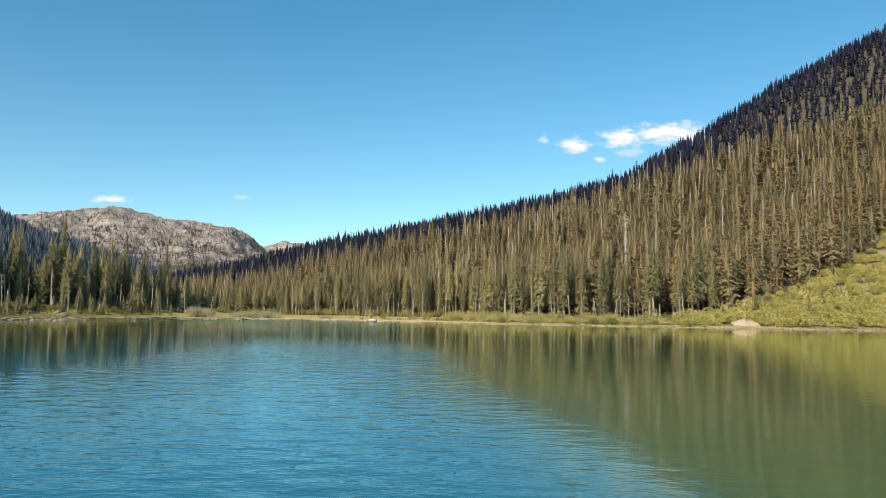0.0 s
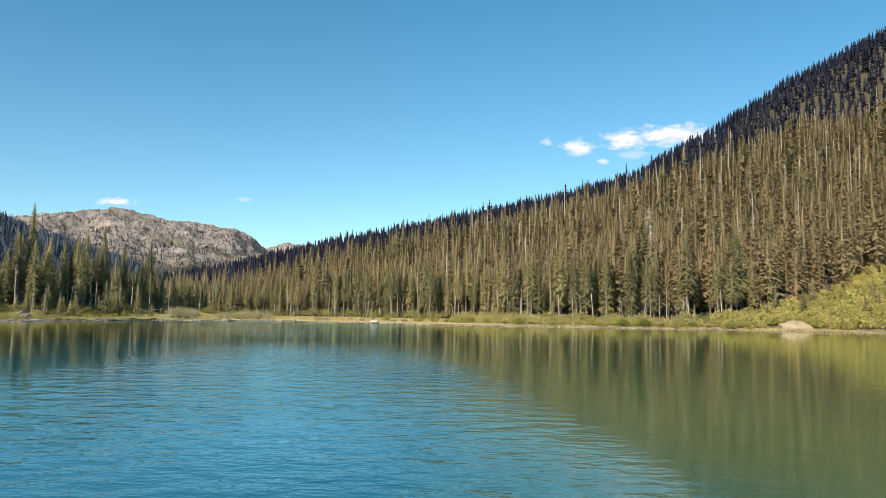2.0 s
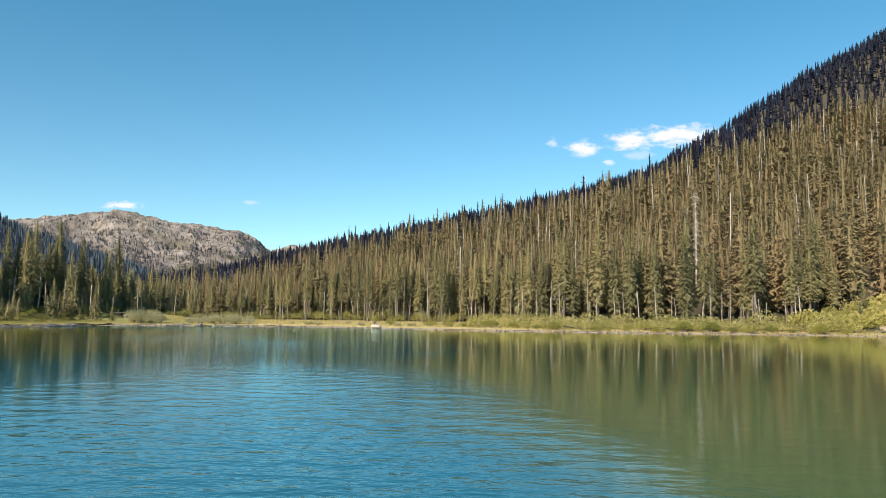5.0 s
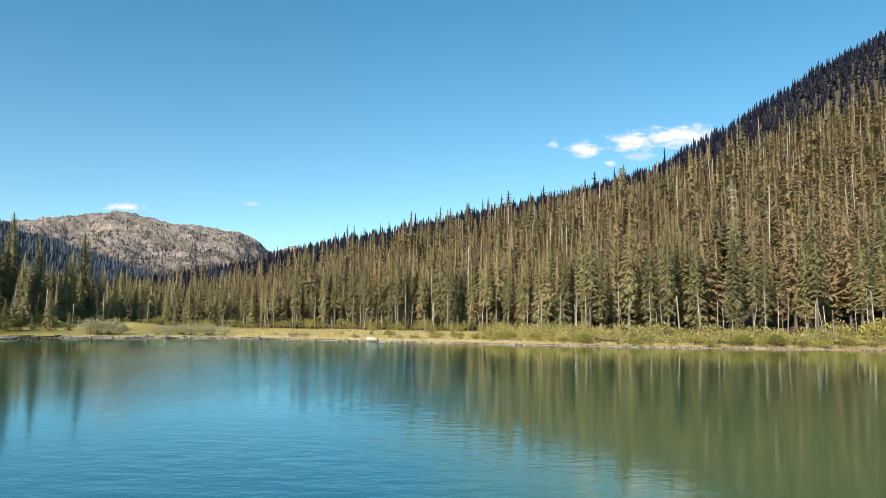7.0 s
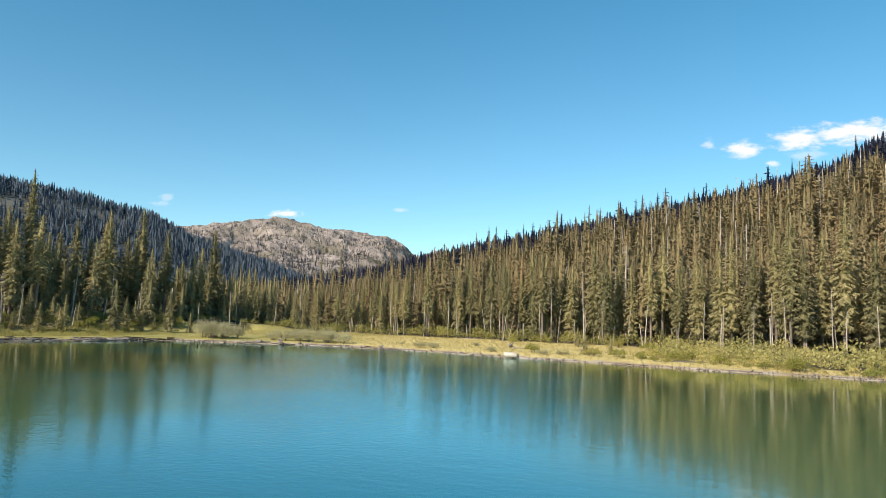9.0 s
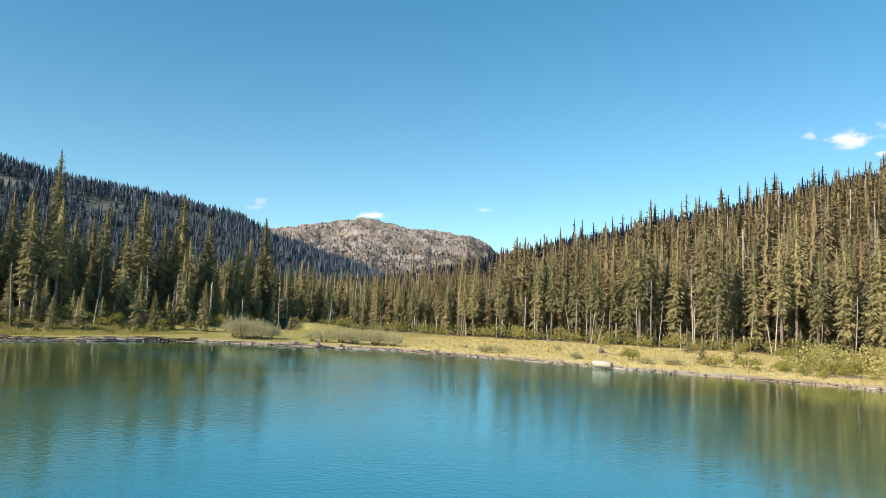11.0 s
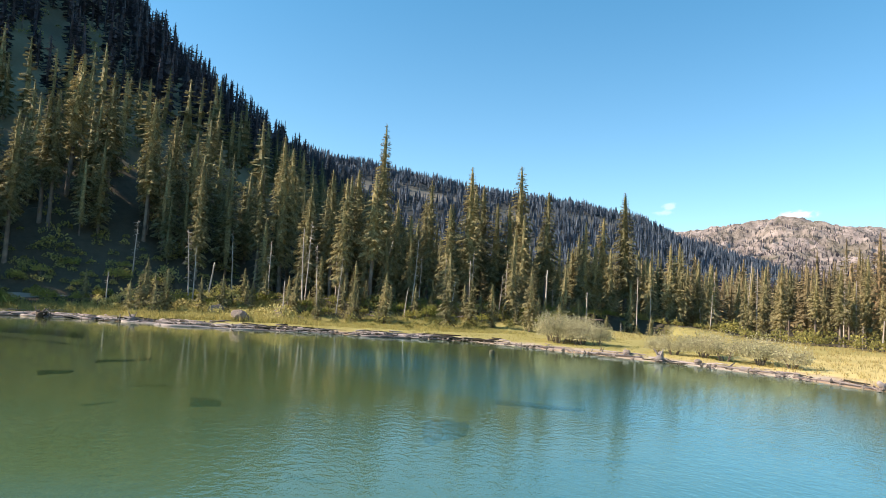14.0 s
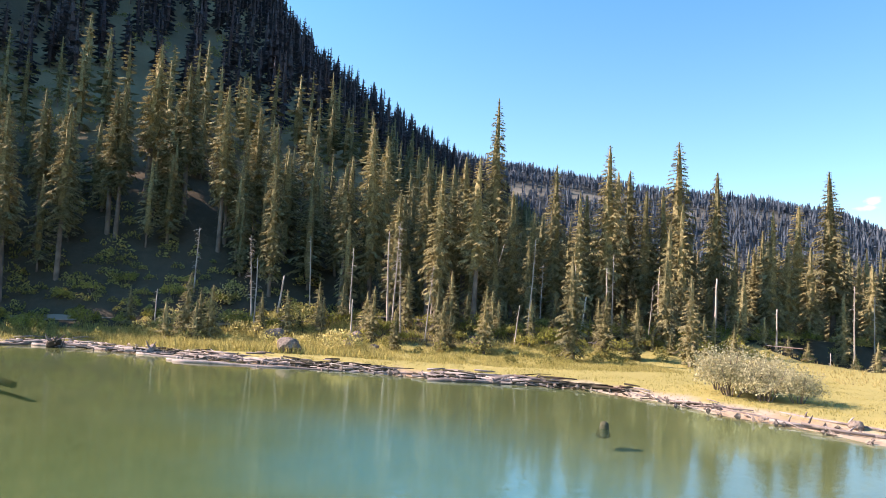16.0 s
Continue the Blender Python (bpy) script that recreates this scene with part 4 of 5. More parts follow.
for y in np.arange(139, 214, 3.4):
    x = float(front_x(y) + rd.uniform(-5, 3.0))
    place_snag(x, float(y + rd.uniform(-1.5, 1.5)), float(rd.uniform(2.5, 9.5)), int(rd.choice([0, 1, 1, 2, 3])), float(rd.normal(0, 6)), rd.uniform(0, 360), rd.uniform(0.6, 0.95))
for x in np.arange(-66, 50, 2.6):
    y = float(steps(x, [(-66, 209), (-30, 205), (-12, 202), (-4, 197), (2, 190), (20, 184), (36, 180), (50, 177)]) + rd.uniform(-2.0, 2.0))
    place_snag(float(x + rd.uniform(-1.0, 1.0)), y, float(rd.uniform(2.5, 8.5)), int(rd.choice([0, 1, 1, 3])), float(rd.normal(0, 7)), rd.uniform(0, 360), rd.uniform(0.55, 0.9))
place_snag(43.7, 225.6, 35.5 - z_at(43.7, 225.6), 4, 0.5, 40, 1.25)
# bleached spires over the slope
px, py = scatter(rd, -110, 190, 215, 405, 17, lambda x, y: (x < y * 0.5) & (y > edge_y(x) + 14))
for x, y in zip(px, py):
    if rd.random() < 0.7:
        place_snag(x, y, float(rd.uniform(14, 24) * steps(x, [(-86, 0.5), (-40, 0.7), (10, 1)])), int(rd.choice([0, 1, 1, 2])), float(rd.normal(0, 2)), rd.uniform(0, 360), rd.uniform(0.9, 1.35))


# ---- shrubs, sedge and thickets ----


def leaves(r, centre, size, count, leaf, flat=0.75):
    """Small folded leaf sprays filling a lumpy dome."""
    d = r.normal(size=(count, 3))
    d /= np.linalg.norm(d, axis=1)[:, None]
    d[:, 2] = np.abs(d[:, 2]) * 1.05 - 0.12
    bulge = 1 + 0.28 * np.sin(3.1 * d[:, 0] * 2 + centre[0]) * np.cos(2.7 * d[:, 1] * 2 + centre[1])
    q = np.clip(r.uniform(0.25, 1.0, count) ** 0.4, 0, 1) * bulge
    p = np.array(centre) + d * q[:, None] * np.array(size)
    a = r.normal(size=(count, 3)) * [1, 1, 0.8] + d * 0.6 + [0, 0, 0.5]
    a /= np.linalg.norm(a, axis=1)[:, None]
    b = np.cross(a, r.normal(size=(count, 3)))
    b /= np.linalg.norm(b, axis=1)[:, None] + 1e-9
    s = leaf * r.uniform(0.6, 1.4, count)[:, None]
    v = np.stack([p - a * s * 0.5, p + b * s * 0.32, p + a * s * 0.6, p - b * s * 0.32], 1).reshape(-1, 3)
    k = np.arange(count)[:, None] * 4
    f = np.vstack([k + [0, 1, 2], k + [0, 2, 3]])
    return v, f


def make_shrub(r, name, mat, width, height, count, leaf, stems, upright=0.0):
    """A bush: an empty with its stems and its foliage, the foliage in several domes."""
    bush = new(name)
    domes, sticks = [], []
    for k in range(stems):
        a, q = r.uniform(0, 6.28), width * 0.62 * math.sqrt(r.uniform(0.02, 1))
        hh = height * r.uniform(0.62, 1.0) * (1 - 0.35 * q / width)
        c = (q * math.cos(a), q * math.sin(a), hh * 0.42)
        domes.append(leaves(r, c, (width * 0.42, width * 0.42, hh * 0.60), count // stems, leaf))
        tip = (c[0] * 1.15, c[1] * 1.15, hh * 1.02)
        sticks.append(ring_tube(np.array([[c[0] * 0.25, c[1] * 0.25, -0.1], [c[0] * 0.7, c[1] * 0.7, hh * 0.5], tip]), [0.04, 0.028, 0.008], 4, False))
    if upright:
        for k in range(int(count * upright)):
            a, q = r.uniform(0, 6.28), width * math.sqrt(r.uniform(0.0, 0.8))
            x, y, hh = q * math.cos(a), q * math.sin(a), height * r.uniform(0.7, 1.18) * (1 - 0.4 * (q / width) ** 2)
            domes.append(leaves(r, (x, y, hh * 0.86), (0.10, 0.10, hh * 0.20), 5, leaf * 0.9))
    f = new("foliage", mesh_from("foliage", *join(domes), [mat]))
    s = tagged(new("stem", mesh_from("stem", *join(sticks), [M_BARK])), kind="stuff")
    f.parent = s.parent = bush
    return bush


def seeded(kinds, labels, group):
    out = []
    for ob, label in zip(kinds, labels):
        tagged(ob, label, "shrub", group)
        out.append([ob, False])
    return out


def set_copy(slot, m):
    ob, used = slot
    if used:
        return copy_thing(ob, m @ Matrix.Diagonal(tuple(1 / q for q in ob.scale) + (1,)))
    ob.matrix_basis, slot[1] = m, True
    return ob


rb = np.random.default_rng(31)
WILLOWS = seeded([make_shrub(rb, "willow_bush", M_WILLOW, 2.0, 2.5, 3000, 0.115, 12, 0.06), make_shrub(rb, "willow_bush", M_WILLOW, 1.5, 1.7, 2400, 0.10, 9, 0.06)],
                 ["grey-green willow bush with upright twigs on the lake shore"] * 2, "willows on the shore")
ALDERS = seeded([make_shrub(rb, "alder_bush", M_SHRUB, 1.7, 1.9, 950, 0.155, 9), make_shrub(rb, "alder_bush", M_SHRUB, 1.1, 1.2, 640, 0.125, 7), make_shrub(rb, "alder_bush", M_SHRUB, 2.2, 2.6, 1900, 0.18, 11)],
                ["yellow-green leafy shrub at the foot of the forest"] * 3, "shrubs on the banks")


def bush(kinds, k, x, y, s=1.0, tall=1.0):
    return set_copy(kinds[k], pose(x, y, z_at(x, y) - 0.05, 0, 0, rb.uniform(0, 360)) @ Matrix.Diagonal((s, s, s * tall, 1)))


for x, y, h in ((66, 176, 6.5), (70, 184, 5.2), (62, 181, 7.0), (77, 172, 6.0), (74, 190, 8.0), (84, 180, 5.5), (57, 172, 4.6), (88, 190, 7.0), (68, 168, 3.6)):
    place_tree(x, y, h, "young dark spruce rising out of the alder slope", 6)
# the big willow clump on the point, and the smaller ones along the meadow
for x, y, s in ((-73.0, 171.0, 1.15), (-71.0, 171.6, 1.0), (-72.2, 173.0, 1.0), (-75.2, 172.0, 1.0), (-74.2, 173.4, 0.95), (-70.2, 173.0, 0.8)):
    bush(WILLOWS, 0, x, y, s)
for x, y, s in ((-64.6, 174.2, 0.9), (-62.5, 173.6, 1.1), (-60.4, 174.4, 1.15), (-58.3, 174.0, 1.25), (-55.9, 174.6, 1.2), (-53.6, 174.8, 1.05), (-57.0, 176.4, 1.2), (-61.4, 175.8, 1.1)):
    bush(WILLOWS, 1, x, y, s, 0.95)
for x, y, s in ((-41.5, 174.0, 0.75), (-39.8, 174.6, 0.7), (-31.0, 172.5, 0.6), (-24.0, 171.5, 0.6), (-21.5, 172.0, 0.65), (-46.5, 180, 0.4), (-36, 184, 0.45), (-60, 186, 0.4)):
    bush(WILLOWS, 1, x, y, s, 0.7)
# along the east shore
for x in np.arange(-14, 49, 1.7):
    y = steps(x, [(-14, 170.5), (-5, 166.5), (2, 163.6), (12, 162.3), (24, 161.8), (36, 162.2), (48, 161.6)])
    bush(ALDERS, int(rb.choice([0, 1, 1, 2] if x > 2 else [0, 1, 1])), float(x + rb.uniform(-0.7, 0.7)), float(y + rb.uniform(-0.6, 2.2)), float(rb.uniform(0.35, 1.0)))
for x, y in ((-18, 172), (-15, 174), (-12, 172.5), (-10, 176), (-8, 171), (-6, 174), (-3, 170), (-26, 176), (-33, 196), (-22, 198), (-16, 196), (-11, 190), (-5, 181)):
    bush(ALDERS, 0, x, y, float(rb.uniform(0.65, 1.0)))
# on the west bank, from the sedge up to the trees
px, py = scatter(rb, -122, -90, 92, 206, 2.6, lambda x, y: (x < front_x(y) + np.where(y < 126, 2.5, 4.5)) & (x > front_x(y) - 3.5) & (lake_distance(x, y) > 2.0))
for x, y in zip(px, py):
    bush(ALDERS, int(rb.choice([0, 0, 1, 1])), x, y, float(rb.uniform(0.6, 1.15)))
for x, y, h in ((-101.4, 140.8, 5.8), (-100.6, 142.8, 4.8), (-101.9, 141.9, 4.4), (-100.4, 139.4, 3.4), (-100.0, 141.7, 3.6), (-107, 136, 3.6), (-100.3, 164, 2.8), (-98.6, 167.5, 3.3), (-97.4, 172.5, 2.6), (-96.3, 179, 3.0), (-94.6, 186, 3.2), (-92.6, 192, 2.6),
                (-101.5, 156, 3.8), (-99.5, 162, 4.2), (-97, 170, 3.6), (-95, 183, 4.4), (-22, 194, 3.2), (-19, 174.5, 3.0), (-16, 178, 2.4), (-9.5, 193, 3.6)):
    place_tree(x, y, h, "young bushy spruce sapling on the grassy bank", 7 if h < 4.6 else 6)


for _ in range(26):
    y = float(rb.uniform(139, 200))
    x = float(front_x(y) + rb.uniform(-1.5, 6.0))
    if lake_distance(x, y) > 5:
        place_tree(x, y, float(rb.uniform(1.6, 4.2)), "young bushy spruce sapling on the grassy bank", 7)


px, py = scatter(rb, -104, -80, 155, 186, 3.7, lambda x, y: (x > front_x(y)) & (x < front_x(y) + 11) & (lake_distance(x, y) > 6) & (lumps(x, y, 8, 33) > -0.25))
for x, y in zip(px, py):
    place_tree(x, y, float(rb.uniform(3.5, 8.5)), "young spruce standing in the brush before the wood", int(rb.choice([4, 6, 6])))


def thicket(name, label, mat, x, y, s, count, leaf, seed):
    """Low bushes past counting, as one piece of greenery."""
    r = np.random.default_rng(seed)
    z = ground_height(x, y)
    vs, fs, ts, base = [], [], [], 0
    for k in range(len(x)):
        v, f = leaves(r, (0, 0, s[k] * 0.35), (s[k], s[k], s[k] * 0.95), count, leaf * s[k] ** 0.5)
        vs.append(v + [x[k], y[k], z[k]])
        fs.append(f + base)
        ts.append(np.full(len(v), r.uniform(0.1, 1.0)))
        base += len(v)
    return tagged(new(name, mesh_from(name, np.vstack(vs), np.vstack(fs), [mat], False, None, {"tint": np.concatenate(ts)})), label, "shrubs", kind="stuff")


x, y = scatter(rb, 47, 150, 158, 262, 3.7, lambda x, y: (y > np.maximum(158.6, np.interp(x, [47, 58, 70, 86, 112], [161.5, 158.6, 158.6, 159.6, 152]))) & (y < edge_y(x) + 3) & (x < 0.62 * y) & (np.hypot((x - 59.4) / 1.5, y - 161) > 3.6))
thicket("alder_thicket", "bright yellow-green alder thicket covering the lower slope", M_SHRUBS, x, y, rb.uniform(1.1, 2.7, len(x)), 430, 0.29, 81)
x, y = scatter(rb, -12, 62, 162, 188, 2.1, lambda x, y: (y > steps(x, [(-12, 172), (2, 164.6), (60, 162.6)])) & (y < edge_y(x) + 1) & (np.hypot((x - 59.4) / 1.5, y - 161) > 3.6))
thicket("shore_thicket", "yellow-green alder brush between the shore and the forest", M_BANKLEAF, x, y, rb.uniform(0.35, 1.8, len(x)) * np.clip(0.9 + 1.0 * lumps(x, y, 9, 67), 0.2, 1.7), 150, 0.22, 87)
x, y = scatter(rb, -215, -110, 95, 235, 3.2, lambda x, y: (x < front_x(np.clip(y, 80, 230)) + 2) & (lumps(x, y, 35, 95) > 0.15))
thicket("hillside_shrubs", "green alder and brush on the shaded hillside", M_BRUSH, x, y, rb.uniform(0.4, 1.5, len(x)), 70, 0.26, 82)
x, y = scatter(rb, -122, -86, 100, 214, 1.9, lambda x, y: (x < front_x(y) + 1.5) & (x > front_x(y) - 9))
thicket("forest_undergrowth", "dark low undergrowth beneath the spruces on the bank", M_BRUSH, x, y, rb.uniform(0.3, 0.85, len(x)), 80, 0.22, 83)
x, y = scatter(rb, -86, 50, 168, 214, 2.1, lambda x, y: (y > edge_y(x) - 2.6 + 1.2 * lumps(x, y, 9, 66)) & (y < edge_y(x) + 3.5))
thicket("edge_undergrowth", "low brush along the forest edge behind the meadow", M_BRUSH, x, y, rb.uniform(0.5, 2.0, len(x)), 120, 0.22, 84)


x, y = scatter(rb, -112, -80, 137, 214, 1.75, lambda x, y: (x < front_x(y) + steps(y, [(145, 11), (152, 14), (166, 13), (176, 10), (190, 5)])) & (lake_distance(x, y) > steps(y, [(138, 4.8), (147, 4.4), (152, 2.8), (166, 2.8), (172, 5)]) + 1.0 * lumps(x, y, 9, 14)) & (x > front_x(y) - 5) & (lumps(x, y, 6, 12) > -0.5) & (np.hypot(x + 92.9, y - 148.4) > 2.4))
# one brush in two leaf colours: lightened for sun on the open bank
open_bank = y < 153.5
size = rb.uniform(0.4, 1.15, len(x)) * np.where(rb.random(len(x)) < 0.15, 1.5, 1.0) * np.clip(0.95 + 0.75 * lumps(x, y, 8, 68), 0.35, 1.7)
thicket("bank_thicket", "yellow-green brush and saplings covering the bank, leaves lightened for sunlight", M_BANKLEAF, x[open_bank], y[open_bank], size[open_bank], 230, 0.17, 85)
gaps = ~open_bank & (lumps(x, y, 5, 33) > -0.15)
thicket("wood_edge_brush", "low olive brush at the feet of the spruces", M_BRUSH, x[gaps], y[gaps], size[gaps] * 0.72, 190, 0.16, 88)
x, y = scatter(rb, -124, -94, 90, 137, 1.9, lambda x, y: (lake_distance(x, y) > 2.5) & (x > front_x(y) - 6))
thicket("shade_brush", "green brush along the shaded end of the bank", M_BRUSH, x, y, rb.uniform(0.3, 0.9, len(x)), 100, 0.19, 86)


def sedge(name, label, x, y, tall, seed, blades_of=M_GRASS):
    r = np.random.default_rng(seed)
    z = ground_height(x, y)
    n = len(x)
    blades = 8
    a = r.uniform(0, 6.283, (n, blades))
    h = tall[:, None] * r.uniform(0.6, 1.15, (n, blades))
    bx, by = x[:, None] + r.normal(0, 0.16, (n, blades)), y[:, None] + r.normal(0, 0.16, (n, blades))
    w = 0.018 + 0.022 * tall[:, None] + 0 * a
    lean = r.normal(0, 0.28, (2, n, blades)) * h
    p0 = np.stack([bx - np.cos(a) * w, by - np.sin(a) * w, z[:, None] - 0.05 + 0 * a], -1)
    p1 = np.stack([bx + np.cos(a) * w, by + np.sin(a) * w, z[:, None] - 0.05 + 0 * a], -1)
    p2 = np.stack([bx + lean[0], by + lean[1], z[:, None] + h], -1)
    v = np.stack([p0, p1, p2], 2).reshape(-1, 3)
    f = np.arange(n * blades * 3).reshape(-1, 3)
    tint = np.repeat(np.clip(r.normal(0.5, 0.25, n), 0, 1), blades * 3)
    return tagged(new(name, mesh_from(name, v, f, [blades_of], False, None, {"tint": tint})), label, "grass", kind="stuff")


rg = np.random.default_rng(37)
x, y = scatter(rg, -106, -76, 126, 176, 0.32, lambda x, y: (lake_distance(x, y) > 0.9) & (x < front_x(y) + 15) & (x > front_x(y) - 1.0))
sedge("sedge_bank", "yellow-green sedge growing along the west bank", x, y, np.where(y < 155, rg.uniform(0.35, 0.85, len(x)), rg.uniform(0.15, 0.35, len(x))) * np.clip(lake_distance(x, y) / 3.2, 0.25, 1), 1, M_FRESH)
x, y = scatter(rg, -96, 4, 163, 210, 0.85, lambda x, y: (lake_distance(x, y) > 1.3) & (y < edge_y(x)) & (x > front_x(y) + 1) & ((x > -56) | (y > 184)) & (ground_height(x, y) > 0.12))
sedge("meadow_sedge", "golden sedge meadow between lake and forest", x, y, rg.uniform(0.12, 0.4, len(x)), 2)
x, y = scatter(rg, -97, -56, 148, 184, 0.42, lambda x, y: (lake_distance(x, y) > 1.6) & (x > front_x(y) + 3) & (ground_height(x, y) > 0.12))
sedge("point_sedge", "fresh yellow-green sedge on the low point by the lake", x, y, rg.uniform(0.05, 0.15, len(x)) * np.clip(0.8 + 0.5 * lumps(x, y, 9, 15), 0.3, 1.3), 4, M_FRESH)
x, y = scatter(rg, 2, 112, 157, 172, 0.6, lambda x, y: (lake_distance(x, y) > 0.5) & (lake_distance(x, y) < 4.5))
sedge("shore_grass", "pale dry grass fringe along the east shore", x, y, rg.uniform(0.2, 0.6, len(x)), 3)

# ---- driftwood, stones and the sunken wood ----


def make_log(r, name, length, radius, mat, stubs=2):
    n = 9
    xs = np.linspace(-length / 2, length / 2, n)
    pts = np.stack([xs, 0.05 * length * np.cumsum(r.normal(0, 0.05, n)), 0.03 * np.sin(xs)], 1)
    rad = radius * np.linspace(1.12, 0.62, n) * r.uniform(0.93, 1.07, n)
    pieces = [ring_tube(pts, rad, 9)]
    for _ in range(stubs):
        k = int(r.integers(2, n - 1))
        a, l = r.uniform(0, 3.14), r.uniform(0.25, 0.6)
        pieces.append(ring_tube(pts[k] + np.array([[0, 0, 0], [0.1, math.cos(a) * l * 0.6, math.sin(a) * l * 0.6], [0.2, math.cos(a) * l, math.sin(a) * l]]), [0.07, 0.05, 0.02], 5))
    return new(name, mesh_from(name, *join(pieces), [mat], True))


rl = np.random.default_rng(41)
LOGS = []
for length, radius, stubs in ((8.0, 0.10, 3), (7.0, 0.09, 2), (5.0, 0.08, 3), (3.2, 0.075, 1), (2.0, 0.075, 0)):
    ob = make_log(rl, "driftwood_log", length, radius, M_DRIFT, stubs)
    tagged(ob, "bleached grey driftwood log lying at the water's edge", "log", "driftwood on the shore")
    LOGS.append([ob, False])
LENGTHS = [8.0, 7.0, 5.0, 3.2, 2.0]


def lay_log(x0, y0, x1, y1, z=None, thick=1.0, slots=None):
    slots = slots or LOGS
    l = math.hypot(x1 - x0, y1 - y0)
    k = min(range(len(slots)), key=lambda i: abs((LENGTHS if slots is LOGS else [6.0])[i] - l))
    base = (LENGTHS if slots is LOGS else [6.0])[k]
    x, y = (x0 + x1) / 2, (y0 + y1) / 2
    z = max(z_at(x, y), -0.02) + 0.05 if z is None else z
    m = pose(x, y, z, rl.uniform(0, 360), 0, math.degrees(math.atan2(y1 - y0, x1 - x0))) @ Matrix.Diagonal((l / base, thick, thick, 1))
    return set_copy(slots[k], m)


# the raft of logs on the west shore
for x0, y0, x1, y1, t in ((-81.4, 155.6, -78.9, 163.4, 1.15), (-79.0, 162.6, -78.2, 165.4, 1.1), (-83.2, 156.6, -80.4, 164.8, 1.0), (-89.6, 140.6, -86.6, 147.6, 1.3), (-90.5, 140.2, -88.4, 144.0, 1.0),
                          (-87.0, 147.2, -85.4, 151.4, 1.1), (-85.6, 151.0, -83.0, 155.2, 1.0), (-96.5, 135.0, -93.6, 139.6, 1.2), (-99.2, 130.4, -96.2, 136.2, 1.1), (-84.6, 153.0, -82.2, 157.4, 0.9),
                          (-80.9, 157.0, -79.9, 161.8, 0.8), (-88.9, 143.0, -86.9, 148.6, 0.9), (-82.2, 156.2, -80.6, 159.0, 1.2), (-99.8, 124.2, -98.9, 130.2, 1.2), (-94.0, 138.0, -91.0, 142.6, 1.2),
                          (-86.2, 149.6, -84.7, 152.0, 1.3), (-77.8, 165.8, -74.4, 166.6, 0.9), (-74.0, 166.9, -70.6, 167.7, 0.8), (-70.2, 167.9, -66.2, 169.0, 0.9), (-66.6, 168.4, -62.6, 170.2, 1.1), (-68.4, 170.0, -63.2, 171.2, 0.8),
                          (-62.0, 170.4, -58.4, 171.2, 0.8), (-57.4, 171.4, -52.4, 171.9, 1.0), (-51.6, 171.6, -48.0, 171.6, 0.9), (-47.0, 171.4, -43.4, 171.2, 0.9), (-42.0, 171.2, -39.4, 170.8, 0.8),
                          (-37.0, 170.4, -33.4, 169.2, 0.9), (-32.0, 168.6, -29.6, 167.9, 0.8), (-27.6, 166.3, -23.0, 165.7, 1.7), (-27.9, 166.9, -26.2, 166.6, 3.6), (-22.0, 166.2, -18.6, 166.0, 0.8), (-14.8, 165.2, -11.0, 164.5, 0.9),
                          (-6.6, 163.2, -2.2, 162.4, 1.0), (-3.6, 163.2, 0.4, 162.6, 1.0), (6.8, 161.9, 10.4, 161.4, 0.8), (14.0, 161.2, 18.2, 161.0, 0.8), (21.4, 160.9, 24.2, 160.8, 0.8), (28.6, 161.2, 32.0, 161.4, 0.8), (39.6, 161.4, 43.0, 161.2, 0.8)):
    lay_log(x0, y0, x1, y1, None, t)
# fallen timber on the bank and in the meadow
for x0, y0, x1, y1, t in ((-44.0, 203.0, -37.6, 204.2, 0.7), (-30.0, 181.0, -27.6, 181.8, 0.9), (-97.4, 172.0, -94.8, 176.0, 0.7), (-95.6, 178.2, -94.2, 182.0, 0.6), (-9.4, 168.8, -4.6, 168.6, 0.8), (-99.2, 163.0, -96.8, 165.6, 0.6),
                          (-86.5, 196.5, -82.6, 199.6, 1.3), (-88.5, 200.5, -84.8, 203.4, 1.2), (-91.4, 196.0, -88.0, 194.0, 1.1)):
    lay_log(x0, y0, x1, y1, z_at((x0 + x1) / 2, (y0 + y1) / 2) + 0.12, t)


for y in np.arange(141, 210, 4.6):
    x, w, l = float(front_x(y) + rl.uniform(-2, 4.5)), rl.uniform(0, 6.28), rl.uniform(1.0, 2.6)
    if lake_distance(x, y) > 4:
        lay_log(x - math.cos(w) * l, y - math.sin(w) * l, x + math.cos(w) * l, y + math.sin(w) * l, z_at(x, y) + rl.uniform(0.3, 0.8), 0.6)


